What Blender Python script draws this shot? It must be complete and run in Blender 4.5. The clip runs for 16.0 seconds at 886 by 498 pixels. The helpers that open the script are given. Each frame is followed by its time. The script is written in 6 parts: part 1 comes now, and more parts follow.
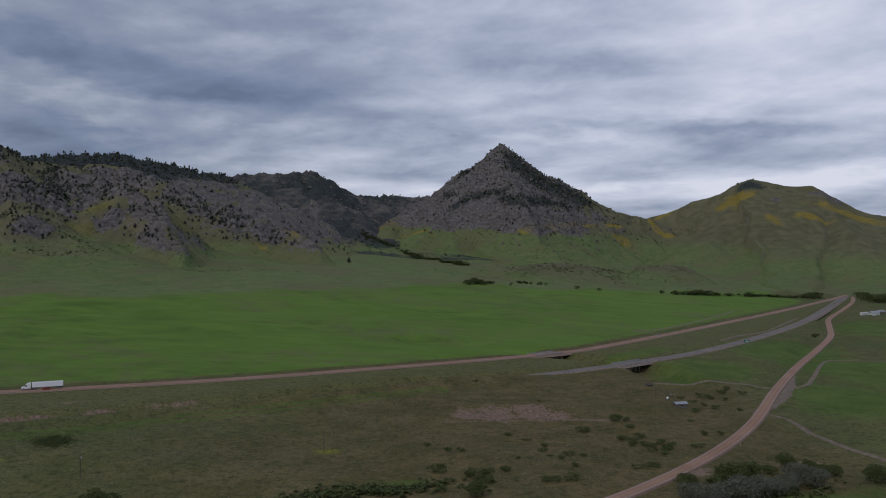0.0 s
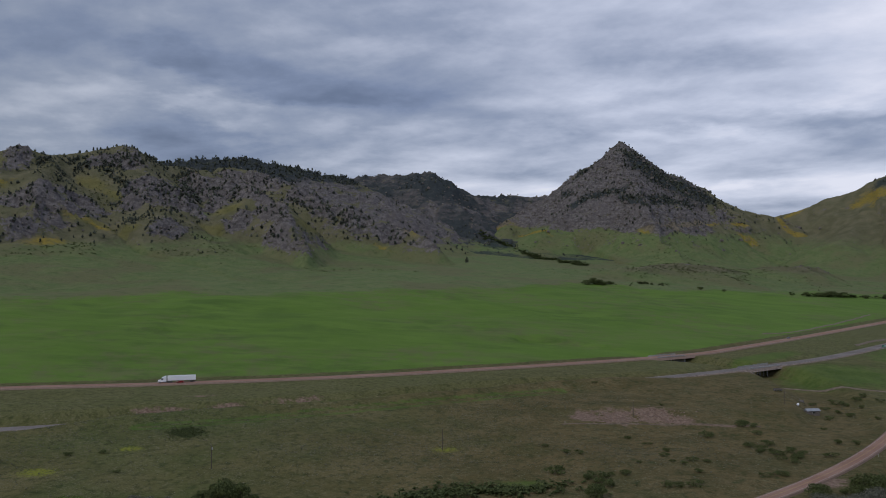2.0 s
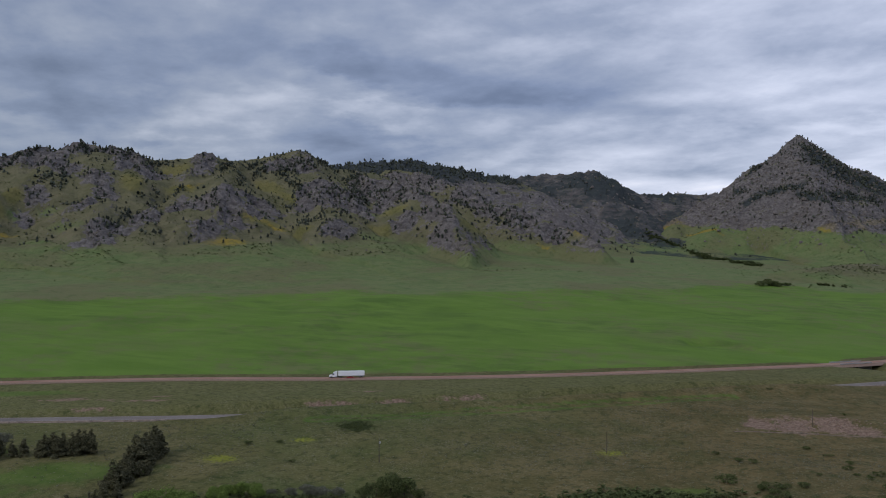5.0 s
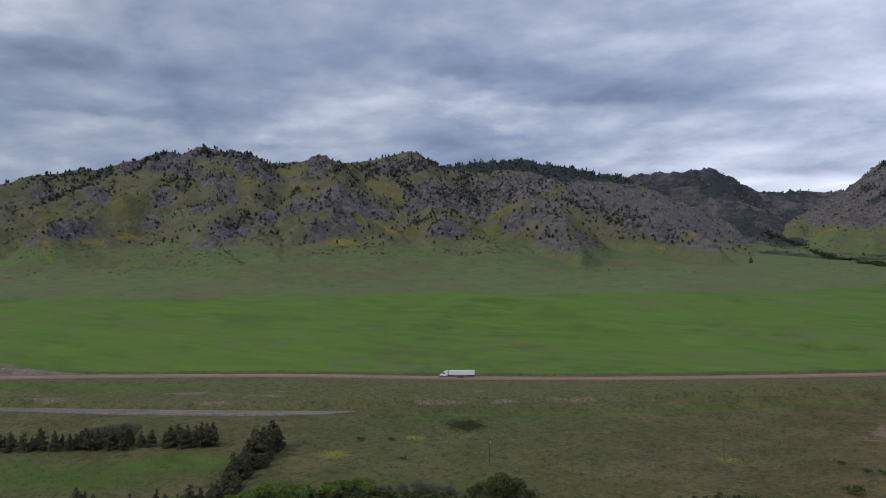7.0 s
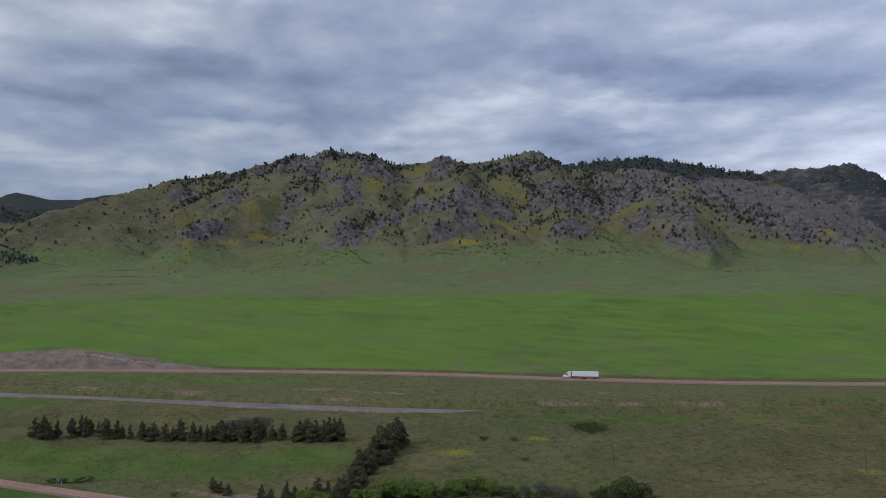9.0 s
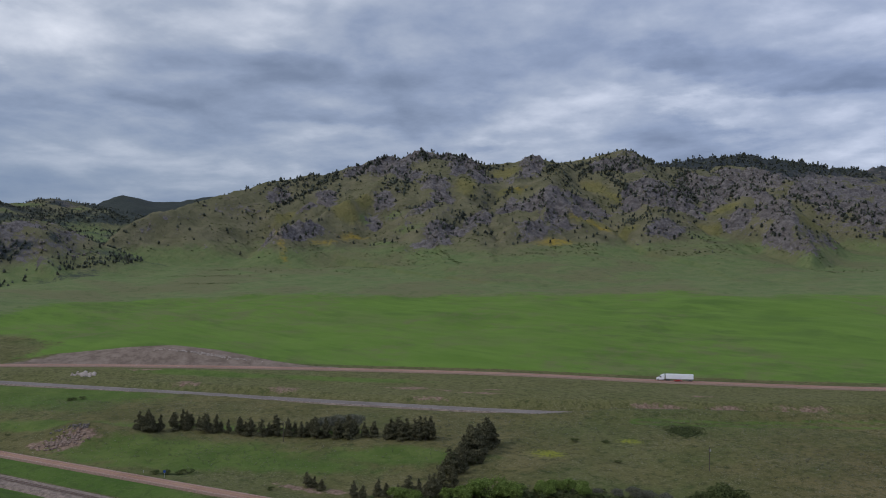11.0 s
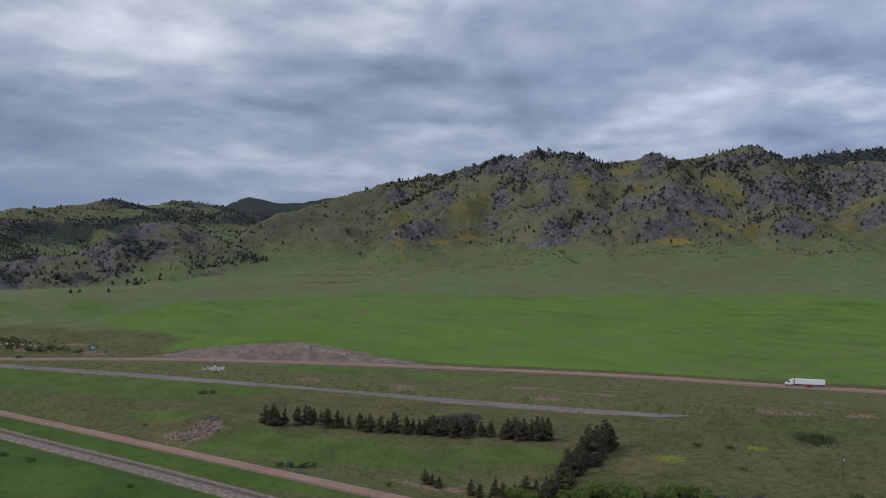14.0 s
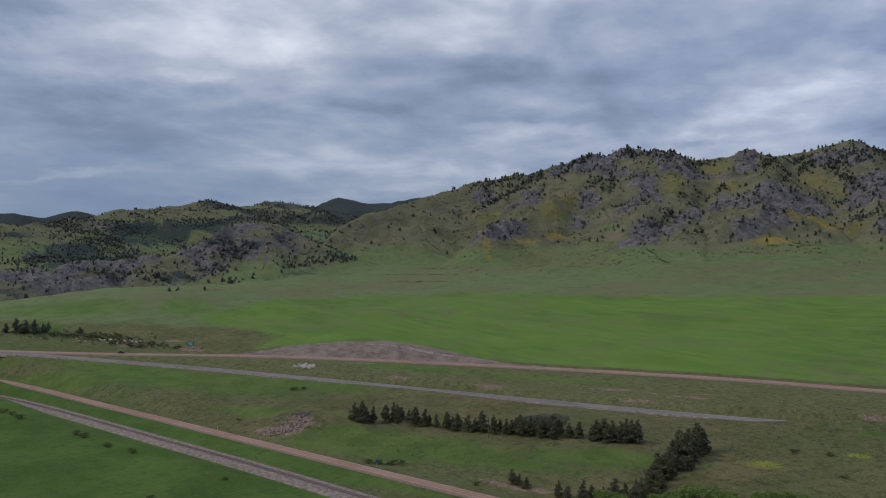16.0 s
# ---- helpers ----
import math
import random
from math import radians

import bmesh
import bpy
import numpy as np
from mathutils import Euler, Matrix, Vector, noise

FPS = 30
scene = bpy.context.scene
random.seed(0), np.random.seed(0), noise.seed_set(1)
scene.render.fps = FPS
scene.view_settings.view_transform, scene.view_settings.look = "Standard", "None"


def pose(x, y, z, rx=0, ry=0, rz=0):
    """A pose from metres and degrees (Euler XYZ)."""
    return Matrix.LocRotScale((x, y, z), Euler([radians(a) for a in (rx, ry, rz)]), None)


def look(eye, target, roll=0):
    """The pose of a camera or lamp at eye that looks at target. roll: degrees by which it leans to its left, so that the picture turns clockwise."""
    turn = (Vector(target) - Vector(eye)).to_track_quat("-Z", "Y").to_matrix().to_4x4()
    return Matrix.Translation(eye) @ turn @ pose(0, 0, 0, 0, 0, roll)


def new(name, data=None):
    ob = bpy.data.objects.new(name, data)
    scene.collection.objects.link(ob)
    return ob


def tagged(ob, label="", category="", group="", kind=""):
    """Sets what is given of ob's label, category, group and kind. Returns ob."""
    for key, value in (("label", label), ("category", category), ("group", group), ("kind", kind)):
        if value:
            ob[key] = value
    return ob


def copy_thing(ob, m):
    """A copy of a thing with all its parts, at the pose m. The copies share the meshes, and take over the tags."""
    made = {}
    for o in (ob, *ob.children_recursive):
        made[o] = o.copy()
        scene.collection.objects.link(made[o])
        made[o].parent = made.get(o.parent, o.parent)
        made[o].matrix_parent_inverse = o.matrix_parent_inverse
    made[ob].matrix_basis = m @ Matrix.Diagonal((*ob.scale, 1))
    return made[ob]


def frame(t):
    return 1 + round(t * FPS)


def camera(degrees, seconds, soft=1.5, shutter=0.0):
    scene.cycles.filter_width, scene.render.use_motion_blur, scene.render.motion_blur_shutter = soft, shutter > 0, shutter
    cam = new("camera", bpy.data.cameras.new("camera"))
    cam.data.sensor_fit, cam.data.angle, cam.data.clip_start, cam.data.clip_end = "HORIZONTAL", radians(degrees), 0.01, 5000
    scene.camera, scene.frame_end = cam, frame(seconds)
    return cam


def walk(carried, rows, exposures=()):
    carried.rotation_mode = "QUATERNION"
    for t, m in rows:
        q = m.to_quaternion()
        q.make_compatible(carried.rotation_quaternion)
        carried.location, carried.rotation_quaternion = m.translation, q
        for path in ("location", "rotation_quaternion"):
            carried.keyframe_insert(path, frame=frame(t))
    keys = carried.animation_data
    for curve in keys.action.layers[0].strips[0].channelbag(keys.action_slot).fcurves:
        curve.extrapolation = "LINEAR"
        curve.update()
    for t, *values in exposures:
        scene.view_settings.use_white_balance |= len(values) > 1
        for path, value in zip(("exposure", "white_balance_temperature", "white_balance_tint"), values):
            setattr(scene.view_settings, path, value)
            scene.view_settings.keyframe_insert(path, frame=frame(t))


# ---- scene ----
# ---------------------------------------------------------------- camera
cam = camera(53.45, 16.0, soft=1.0)
EYE = (0.0, 0.0, 80.0)
TURN = [
    (0.0, 0.0), (0.5, 1.70), (1.0, 3.57), (1.5, 5.60), (2.0, 7.65), (2.5, 9.52), (3.0, 11.22), (3.5, 12.84), (4.0, 14.62),
    (4.5, 16.45), (5.0, 18.23), (5.5, 19.98), (6.0, 21.70), (6.5, 23.47), (7.0, 25.38), (7.5, 27.37), (8.0, 29.35),
    (8.5, 31.35), (9.0, 33.34), (9.5, 35.22), (10.0, 36.83), (10.5, 38.15), (11.0, 39.20), (11.5, 40.25), (12.0, 41.40),
    (12.5, 42.65), (13.0, 44.01), (13.5, 45.35), (14.0, 46.79), (14.5, 48.28), (15.0, 49.79), (15.5, 51.15), (16.0, 52.45),
]
walk(cam, [(t, pose(*EYE, 90.40 - 0.05 * max(0.0, (t - 12.5) / 3.5), 0.02, yaw)) for t, yaw in TURN],
     exposures=[(0.0, -0.45), (2.0, -0.30), (4.0, -0.15), (8.0, 0.08), (12.0, 0.13), (16.0, 0.14)])

# ---------------------------------------------------------------- sky and sun
SUN_AZ, SUN_EL = 150.0, 38.0       # degrees: bearing to the left of north (+y), height
world = bpy.data.worlds.new("overcast_sky")
scene.world = world
world.use_nodes = True


class Nodes:
    """Short hand for building a node tree."""

    def __init__(self, tree):
        self.tree = tree
        tree.nodes.clear()

    def add(self, kind, inputs=(), **props):
        node = self.tree.nodes.new(kind)
        for key, value in props.items():
            setattr(node, key, value)
        for key, value in dict(inputs).items():
            self.put(node, key, value)
        return node

    def put(self, node, key, value):
        socket = node.inputs[key]
        if isinstance(value, bpy.types.NodeSocket):
            self.tree.links.new(value, socket)
        else:
            socket.default_value = value

    def math(self, op, a, b=0.0, c=0.0, clamp=False):
        return self.add("ShaderNodeMath", {0: a, 1: b, 2: c}, operation=op, use_clamp=clamp).outputs[0]

    def mix(self, f, a, b, mode="MIX"):
        node = self.add("ShaderNodeMix", data_type="RGBA", blend_type=mode)
        for key, value in ((0, f), (6, a), (7, b)):
            if not isinstance(value, bpy.types.NodeSocket) and key > 0:
                value = (*value, 1.0)
            self.put(node, key, value)
        return node.outputs[2]

    def noise(self, vec, scale, detail=4.0, rough=0.55, warp=0.0):
        return self.add("ShaderNodeTexNoise", {"Vector": vec, "Scale": scale, "Detail": detail, "Roughness": rough,
                                               "Distortion": warp}).outputs[0]

    def step(self, x, lo, hi, a=0.0, b=1.0):
        return self.add("ShaderNodeMapRange", {0: x, 1: lo, 2: hi, 3: a, 4: b}, interpolation_type="SMOOTHSTEP").outputs[0]

    def scaled(self, vec, x, y, z):
        return self.add("ShaderNodeVectorMath", {0: vec, 1: (x, y, z)}, operation="MULTIPLY").outputs[0]


# clouds that can be told apart: bearing to the left of north, height, half width and half height in degrees, tilt, how much thinner than the deck
CLOUDS_EAST = [(-20.0, 12.0, 9.2, 3.3, 0, 0.06), (-23.2, 14.0, 5.5, 1.5, 0, 0.05), (18.9, 11.1, 11.0, 1.4, -8, -0.08), (22.8, 9.0, 5.5, 0.8, -18, 0.08), (25.2, 11.1, 2.6, 0.5, -10, 0.06), (23.7, 7.1, 7.4, 1.3, 0, -0.05), (-16.7, 8.0, 12.1, 0.7, -3, -0.08), (-7.9, 12.3, 9.2, 0.9, 0, -0.05), (-3.5, 10.3, 4.4, 0.7, 0, 0.05), (3.5, 6.8, 9.2, 0.9, 4, 0.05), (-8.3, 7.7, 5.9, 0.5, 0, 0.05), (-24.1, 4.8, 4.8, 0.9, 5, 0.1), (-11.5, 4.4, 4.4, 0.3, 0, 0.05), (23.7, 14.0, 5.9, 1.1, 0, 0.03), (6.7, 14.1, 8.1, 1.1, -5, -0.05)]
CLOUDS_NORTH = [(28.7, 9.9, 5.5, 0.8, -8, 0.02), (21.0, 9.5, 4.4, 0.7, -10, 0.07), (42.4, 11.8, 8.1, 1.2, 0, -0.05), (46.5, 8.8, 5.9, 0.8, 3, -0.05), (35.9, 8.1, 3.7, 0.6, 0, 0.05), (45.6, 8.1, 5.5, 0.4, 0, 0.04), (15.5, 9.8, 5.9, 0.5, 0, -0.05), (11.3, 7.4, 8.8, 1.0, 0, 0.05), (36.6, 7.0, 3.3, 0.3, 0, -0.05)]
CLOUDS_WEST = [(70.7, 12.5, 8.1, 2.0, -5, 0.07), (75.2, 10.8, 3.3, 0.7, 0, 0.05), (63.8, 13.9, 5.5, 1.3, -8, 0.05), (76.8, 7.1, 9.6, 1.7, 0, -0.07), (78.0, 14.1, 2.6, 0.8, 0, -0.09), (50.7, 11.7, 6.6, 1.2, 0, -0.05), (60.6, 9.5, 9.6, 1.0, 3, -0.04), (75.8, 4.9, 4.8, 0.3, 3, 0.1), (59.2, 5.9, 9.6, 1.0, 0, 0.03), (68.7, 10.9, 3.3, 0.5, 5, 0.05)]


def make_sky():
    n = Nodes(world.node_tree)
    way = n.add("ShaderNodeTexCoord").outputs["Generated"]
    s = n.add("ShaderNodeSeparateXYZ", {0: way})
    up = n.math("MAXIMUM", s.outputs[2], 0.0)
    k = n.math("DIVIDE", 1.0, n.math("ADD", up, 0.17))
    # the cloud deck is a level sheet: streaks foreshorten towards the horizon
    deck = n.add("ShaderNodeCombineXYZ", {0: n.math("MULTIPLY", s.outputs[0], k), 1: n.math("MULTIPLY", s.outputs[1], k), 2: 0.0}).outputs[0]
    deck = n.add("ShaderNodeMapping", {0: deck, 1: (0.7, 0.2, 0.0), 2: (0.0, 0.0, radians(-20)), 3: (0.85, 1.0, 1.0)}).outputs[0]
    big = n.noise(deck, 0.85, 2.0, 0.50, 0.1)
    mid = n.noise(n.scaled(deck, 1.25, 1.0, 1.0), 1.9, 6.0, 0.54, 0.15)
    fine = n.noise(n.scaled(deck, 1.3, 1.0, 1.0), 7.5, 5.0, 0.62, 0.15)
    v = n.math("ADD", n.math("MULTIPLY_ADD", big, 0.30, 0.085), n.math("ADD", n.math("MULTIPLY", mid, 0.42), n.math("MULTIPLY_ADD", fine, 0.07, 0.02)))

    def toward(az, el, near, far):
        """1 where the view goes to this bearing and height, fading to 0 at the cosine far."""
        a, e = radians(az), radians(el)
        d = n.add("ShaderNodeVectorMath", {0: way, 1: (-math.sin(a) * math.cos(e), math.cos(a) * math.cos(e), math.sin(e))}, operation="DOT_PRODUCT").outputs[1]
        return n.step(d, far, near)

    # thinner cloud to the north-east and high in the west, a gap low over the valley
    v = n.math("ADD", v, n.math("MULTIPLY", toward(-30, 18, 1.0, 0.76), 0.145))
    v = n.math("ADD", v, n.math("MULTIPLY", toward(64, 30, 1.0, 0.92), 0.09))
    v = n.math("ADD", v, n.math("MULTIPLY", toward(20, 22, 1.0, 0.90), 0.02))
    az = n.math("MULTIPLY", n.math("ARCTAN2", n.math("MULTIPLY", s.outputs[0], -1.0), s.outputs[1]), 180 / math.pi)
    el = n.math("MULTIPLY", n.math("ARCSINE", s.outputs[2]), 180 / math.pi)
    dome = n.add("ShaderNodeCombineXYZ", {0: n.math("MULTIPLY", az, -1.0), 1: el, 2: 0.0}).outputs[0]
    # frayed edges
    fray = n.add("ShaderNodeTexNoise", {"Vector": n.scaled(dome, 0.35, 1.0, 1.0), "Scale": 0.55, "Detail": 5.0, "Roughness": 0.6}).outputs[1]
    fray = n.add("ShaderNodeVectorMath", {0: fray, 1: (0.5, 0.5, 0.5)}, operation="SUBTRACT").outputs[0]
    dome = n.add("ShaderNodeVectorMath", {0: dome, 1: n.scaled(fray, 7.0, 2.6, 0.0)}, operation="ADD").outputs[0]
    for a0, e0, wide, high, tilt, much in CLOUDS_EAST + CLOUDS_NORTH + CLOUDS_WEST:
        local = n.add("ShaderNodeMapping", {0: dome, 1: (-a0, e0, 0.0), 2: (0.0, 0.0, radians(tilt)), 3: (wide, high, 1.0)}, vector_type="TEXTURE").outputs[0]
        far = n.add("ShaderNodeVectorMath", {0: local}, operation="LENGTH").outputs[1]
        v = n.math("MULTIPLY_ADD", n.step(far, 1.5, 0.0), much, v)
    gap = n.step(n.math("ABSOLUTE", n.math("SUBTRACT", up, 0.071)), 0.003, 0.020, 1.0, 0.0)
    v = n.math("ADD", v, n.math("MULTIPLY", n.math("MULTIPLY", gap, toward(-5, 3, 1.0, 0.92)), 0.15))
    col = n.add("ShaderNodeValToRGB", {0: v})
    ramp = col.color_ramp
    ramp.elements[0].position, ramp.elements[0].color = 0.30, (0.118, 0.155, 0.255, 1)
    ramp.elements[1].position, ramp.elements[1].color = 0.75, (0.87, 0.885, 0.985, 1)
    for at, c in ((0.395, (0.160, 0.204, 0.318, 1)), (0.465, (0.230, 0.285, 0.425, 1)), (0.53, (0.325, 0.378, 0.505, 1)), (0.66, (0.640, 0.685, 0.815, 1))):
        ramp.elements.new(at).color = c
    low = n.math("MULTIPLY", n.step(up, 0.02, 0.20, 1.0, 0.0), toward(88, 2, 1.0, 0.62))
    col = n.add("ShaderNodeMix", {0: n.math("MULTIPLY", low, 0.9), 6: col.outputs[0], 7: (0.125, 0.190, 0.330, 1)}, data_type="RGBA")
    side = n.step(az, -10.0, 60.0)
    tint = n.mix(side, (0.985, 0.995, 1.045), (1.02, 1.0, 0.945))
    col = n.add("ShaderNodeMix", {0: 1.0, 6: col.outputs[2], 7: tint}, data_type="RGBA", blend_type="MULTIPLY")
    # an overcast sky is brighter overhead
    lift = n.add("ShaderNodeMapRange", {0: up, 1: 0.25, 2: 1.0, 3: 1.0, 4: 1.45}).outputs[0]
    # brightest round the veiled sun
    lift = n.math("ADD", lift, n.math("MULTIPLY", toward(SUN_AZ, SUN_EL, 1.0, 0.45), 0.5))
    cloud = n.add("ShaderNodeVectorMath", {0: col.outputs[2], 1: lift}, operation="MULTIPLY").outputs[0]
    sky = n.add("ShaderNodeTexSky", sky_type="NISHITA", sun_disc=False, sun_elevation=radians(SUN_EL), sun_rotation=radians(-SUN_AZ))
    b1 = n.add("ShaderNodeBackground", {0: sky.outputs[0], 1: 0.008})
    b2 = n.add("ShaderNodeBackground", {0: cloud, 1: 1.0})
    both = n.add("ShaderNodeAddShader", {0: b1.outputs[0], 1: b2.outputs[0]})
    out = n.add("ShaderNodeOutputWorld", {0: both.outputs[0]})


make_sky()
sun_data = bpy.data.lights.new("sun", "SUN")
sun_data.energy, sun_data.angle, sun_data.color = 0.95, radians(16), (1.0, 0.96, 0.90)
sun = new("sun", sun_data)
sa, se = radians(SUN_AZ), radians(SUN_EL)
sun.matrix_world = look((0, 0, 0), (math.sin(sa) * math.cos(se), -math.cos(sa) * math.cos(se), -math.sin(se)))


# ---------------------------------------------------------------- arithmetic of the land
def hashed(ix, iy, seed):
    h = (ix * 374761393 + iy * 668265263 + seed * 1442695041) & 0xFFFFFFFF
    h = ((h ^ (h >> 13)) * 1274126177) & 0xFFFFFFFF
    return ((h ^ (h >> 16)) & 0xFFFF) / 65536.0 * 2 * np.pi


def perlin(x, y, seed=0):
    """Gradient noise, about -1 to 1, for arrays."""
    fx, fy = np.floor(x), np.floor(y)
    ix, iy = fx.astype(np.int64), fy.astype(np.int64)
    u, v = x - fx, y - fy
    su, sv = u * u * u * (u * (u * 6 - 15) + 10), v * v * v * (v * (v * 6 - 15) + 10)
    out = 0.0
    for dx in (0, 1):
        for dy in (0, 1):
            g = hashed(ix + dx, iy + dy, seed)
            w = (su if dx else 1 - su) * (sv if dy else 1 - sv)
            out = out + w * (np.cos(g) * (u - dx) + np.sin(g) * (v - dy))
    return out * 1.5


def fbm(x, y, size, octaves=4, seed=0, gain=0.5):
    out, amp, s = 0.0, 1.0, 1.0 / size
    for k in range(octaves):
        out = out + amp * perlin(x * s + 17.3 * k, y * s - 9.1 * k, seed + k)
        amp, s = amp * gain, s * 2.03
    return out


def ridged(x, y, size, octaves=4, seed=0, gain=0.5):
    """0 to about 1, with sharp crests."""
    out, amp, s, tot = 0.0, 1.0, 1.0 / size, 0.0
    for k in range(octaves):
        out = out + amp * (1 - np.abs(perlin(x * s + 5.7 * k, y * s + 3.1 * k, seed + k)))
        tot += amp
        amp, s = amp * gain, s * 2.1
    return out / tot


def smooth(x, lo, hi):
    t = np.clip((x - lo) / (hi - lo), 0, 1)
    return t * t * (3 - 2 * t)


def spline(pts, step=8.0):
    """A smooth line through the points, cut into even steps."""
    p = np.array(pts, float)
    p = np.vstack([2 * p[0] - p[1], p, 2 * p[-1] - p[-2]])
    out = []
    for i in range(1, len(p) - 2):
        t = np.linspace(0, 1, 24, endpoint=False)[:, None]
        a, b, c, d = p[i - 1], p[i], p[i + 1], p[i + 2]
        out.append(0.5 * (2 * b + (c - a) * t + (2 * a - 5 * b + 4 * c - d) * t * t + (3 * b - a - 3 * c + d) * t ** 3))
    out = np.vstack(out + [p[-2][None]])
    along = np.concatenate([[0], np.cumsum(np.hypot(*np.diff(out[:, :2], axis=0).T))])
    even = np.linspace(0, along[-1], max(2, int(along[-1] / step) + 1))
    return np.stack([np.interp(even, along, out[:, k]) for k in range(p.shape[1])], 1)


def to_line(x, y, line):
    """Distance to a line, the third column at the nearest place, and the side (+ to the left of its run)."""
    best = np.full(x.shape, 1e18)
    third, side = np.zeros(x.shape), np.ones(x.shape)
    for a, b in zip(line[:-1], line[1:]):
        d = b[:2] - a[:2]
        t = np.clip(((x - a[0]) * d[0] + (y - a[1]) * d[1]) / max(d @ d, 1e-9), 0, 1)
        ex, ey = x - a[0] - t * d[0], y - a[1] - t * d[1]
        q = ex * ex + ey * ey
        m = q < best
        best = np.where(m, q, best)
        if line.shape[1] > 2:
            third = np.where(m, a[2] + t * (b[2] - a[2]), third)
        side = np.where(m, np.sign(d[0] * ey - d[1] * ex), side)
    return np.sqrt(best), third, side


# lines of the roads and the railway: x, y, z of the middle
HIGHWAY = [(-4600, -700, 30), (-1500, -60, 14), (-980, 12, 10), (-835, 72, 8), (-735, 141, 7), (-672, 205, 6), (-585, 302, 5), (-453, 406, 3), (-335, 480, 1.5), (-240, 525, 0), (-107, 588, 0),
           (80, 712, 0), (163, 804, 0), (355, 1073, 0), (565, 1383, 0), (817, 1777, 0), (960, 2010, 2), (1150, 2400, 6), (2300, 4700, 20)]
BYWAY = [(-4600, -740, 30), (-1490, -86, 14), (-975, -14, 11), (-818, 52, 9), (-713, 136, 8), (-643, 197, 4), (-566, 249, 1), (-450, 309, -1.8), (-348, 351, -2.5), (-244, 405, -4), (-147, 470, -5), (-98, 502, -5), (-30, 549, -4.5),
         (40, 588, -2.5), (85, 616, -1.5), (138, 660, -1), (225, 751, -1), (363, 948, -1), (491, 1167, -1), (751, 1657, -1), (900, 1960, 0), (1090, 2380, 4)]
FRONTAGE = [(-1450, -200, -4), (-1000, -110, -6), (-845, -10, -7), (-745, 90, -7), (-668, 128, -7), (-513, 157, -7), (-357, 184, -7), (-243, 204, -7), (-90, 232, -7), (10, 265, -6.5), (61, 312, -6), (112, 375, -6),
            (158, 450, -6), (213, 563, -6), (272, 677, -6), (340, 800, -6), (412, 936, -6), (465, 1060, -5), (520, 1184, -5), (640, 1400, -4), (751, 1612, -3), (880, 1900, -2)]
RAILWAY = [(-1400, -290, -6), (-1000, -170, -8), (-820, -50, -8), (-700, 62, -8), (-596, 114, -8), (-405, 150, -8), (-271, 171, -8), (-120, 190, -8), (0, 190, -8), (120, 170, -8), (300, 90, -8)]
highway_line, byway_line = spline(HIGHWAY, 12), spline(BYWAY, 12)
frontage_line, railway_line = spline(FRONTAGE, 12), spline(RAILWAY, 12)
CREEK = [(-20, 760, 4), (50, 728, 0), (83, 714, -6), (112, 688, -7), (139, 662, -7.5), (152, 625, -8), (158, 570, -8), (150, 510, -8.5), (140, 480, -8.5)]
creek_line = spline(CREEK, 12)
beds = [(highway_line, 7.5, 20.0), (byway_line, 7.0, 9.0), (frontage_line, 5.0, 14.0), (railway_line, 4.6, 14.0)]


def beyond(x, y):
    """How far a place lies past the highway, towards the mountains."""
    d, z, side = to_line(x, y, highway_line[::5])
    return d * side, z


def ground_height(x, y, carve=True):
    r, zh = beyond(x, y)
    u = np.maximum(r - 25, 0)
    rise = 0.098 * u - 0.000018 * np.minimum(u, 1400) ** 2
    rise = np.where(u > 1500, 0.098 * 1500 - 0.000018 * 1400 ** 2 + 0.01 * (u - 1500), rise)
    z = rise - 7.5 * smooth(-r, 60, 260) + zh * (1 - smooth(r, 60, 400)) * (1 - 0.85 * smooth(-r, 12, 55))
    # the knoll that the highway is cut into, and the shoulder further on
    z = z + 8 * np.exp(-(((x + 575) / 85) ** 2 + ((y - 378) / 50) ** 2)) + 16 * np.exp(-(((x + 960) / 160) ** 2 + ((y - 330) / 130) ** 2))
    far = smooth(np.abs(r), 30, 300)
    z = z + fbm(x, y, 160, 4, 3) * (0.6 + 3.5 * far) + fbm(x, y, 30, 3, 9) * 0.35
    # the broken bank over the frontage road
    z = z + 5.5 * np.exp(-(((x + 398) / 17) ** 2 + ((y - 214) / 11) ** 2)) + 3.0 * np.exp(-(((x + 374) / 22) ** 2 + ((y - 226) / 9) ** 2))
    # the eroded bank of the bare scrape
    z = z + 2.6 * np.exp(-(((x - 40) / 34) ** 2 + ((y - 480) / 10) ** 2))
    # the gorge behind the far shoulder
    z = z - 30 * np.exp(-(((x + 1230) / 130) ** 4 + ((y - 300) / 260) ** 4))
    # the brow that hides the lower carriageway
    d, _, side = to_line(x, y, byway_line[::4])
    z = z + 3.3 * np.exp(-((d - 21) / 9) ** 2) * (side < 0) * smooth(x, -255, -205) * (1 - smooth(x, 30, 80))
    if carve:
        for line, half, ease in beds + [(creek_line, 8.0, 15.0)]:
            near = (x > line[:, 0].min() - 60) & (x < line[:, 0].max() + 60) & (y > line[:, 1].min() - 60) & (y < line[:, 1].max() + 60)
            d = np.full(x.shape, 1e9)
            zl = np.zeros(x.shape)
            d[near], zl[near], _ = to_line(x[near], y[near], line)
            w = 1 - smooth(d, half + 1.5, half + 1.5 + ease)
            z = z * (1 - w) + (zl - 0.7) * w
    return z


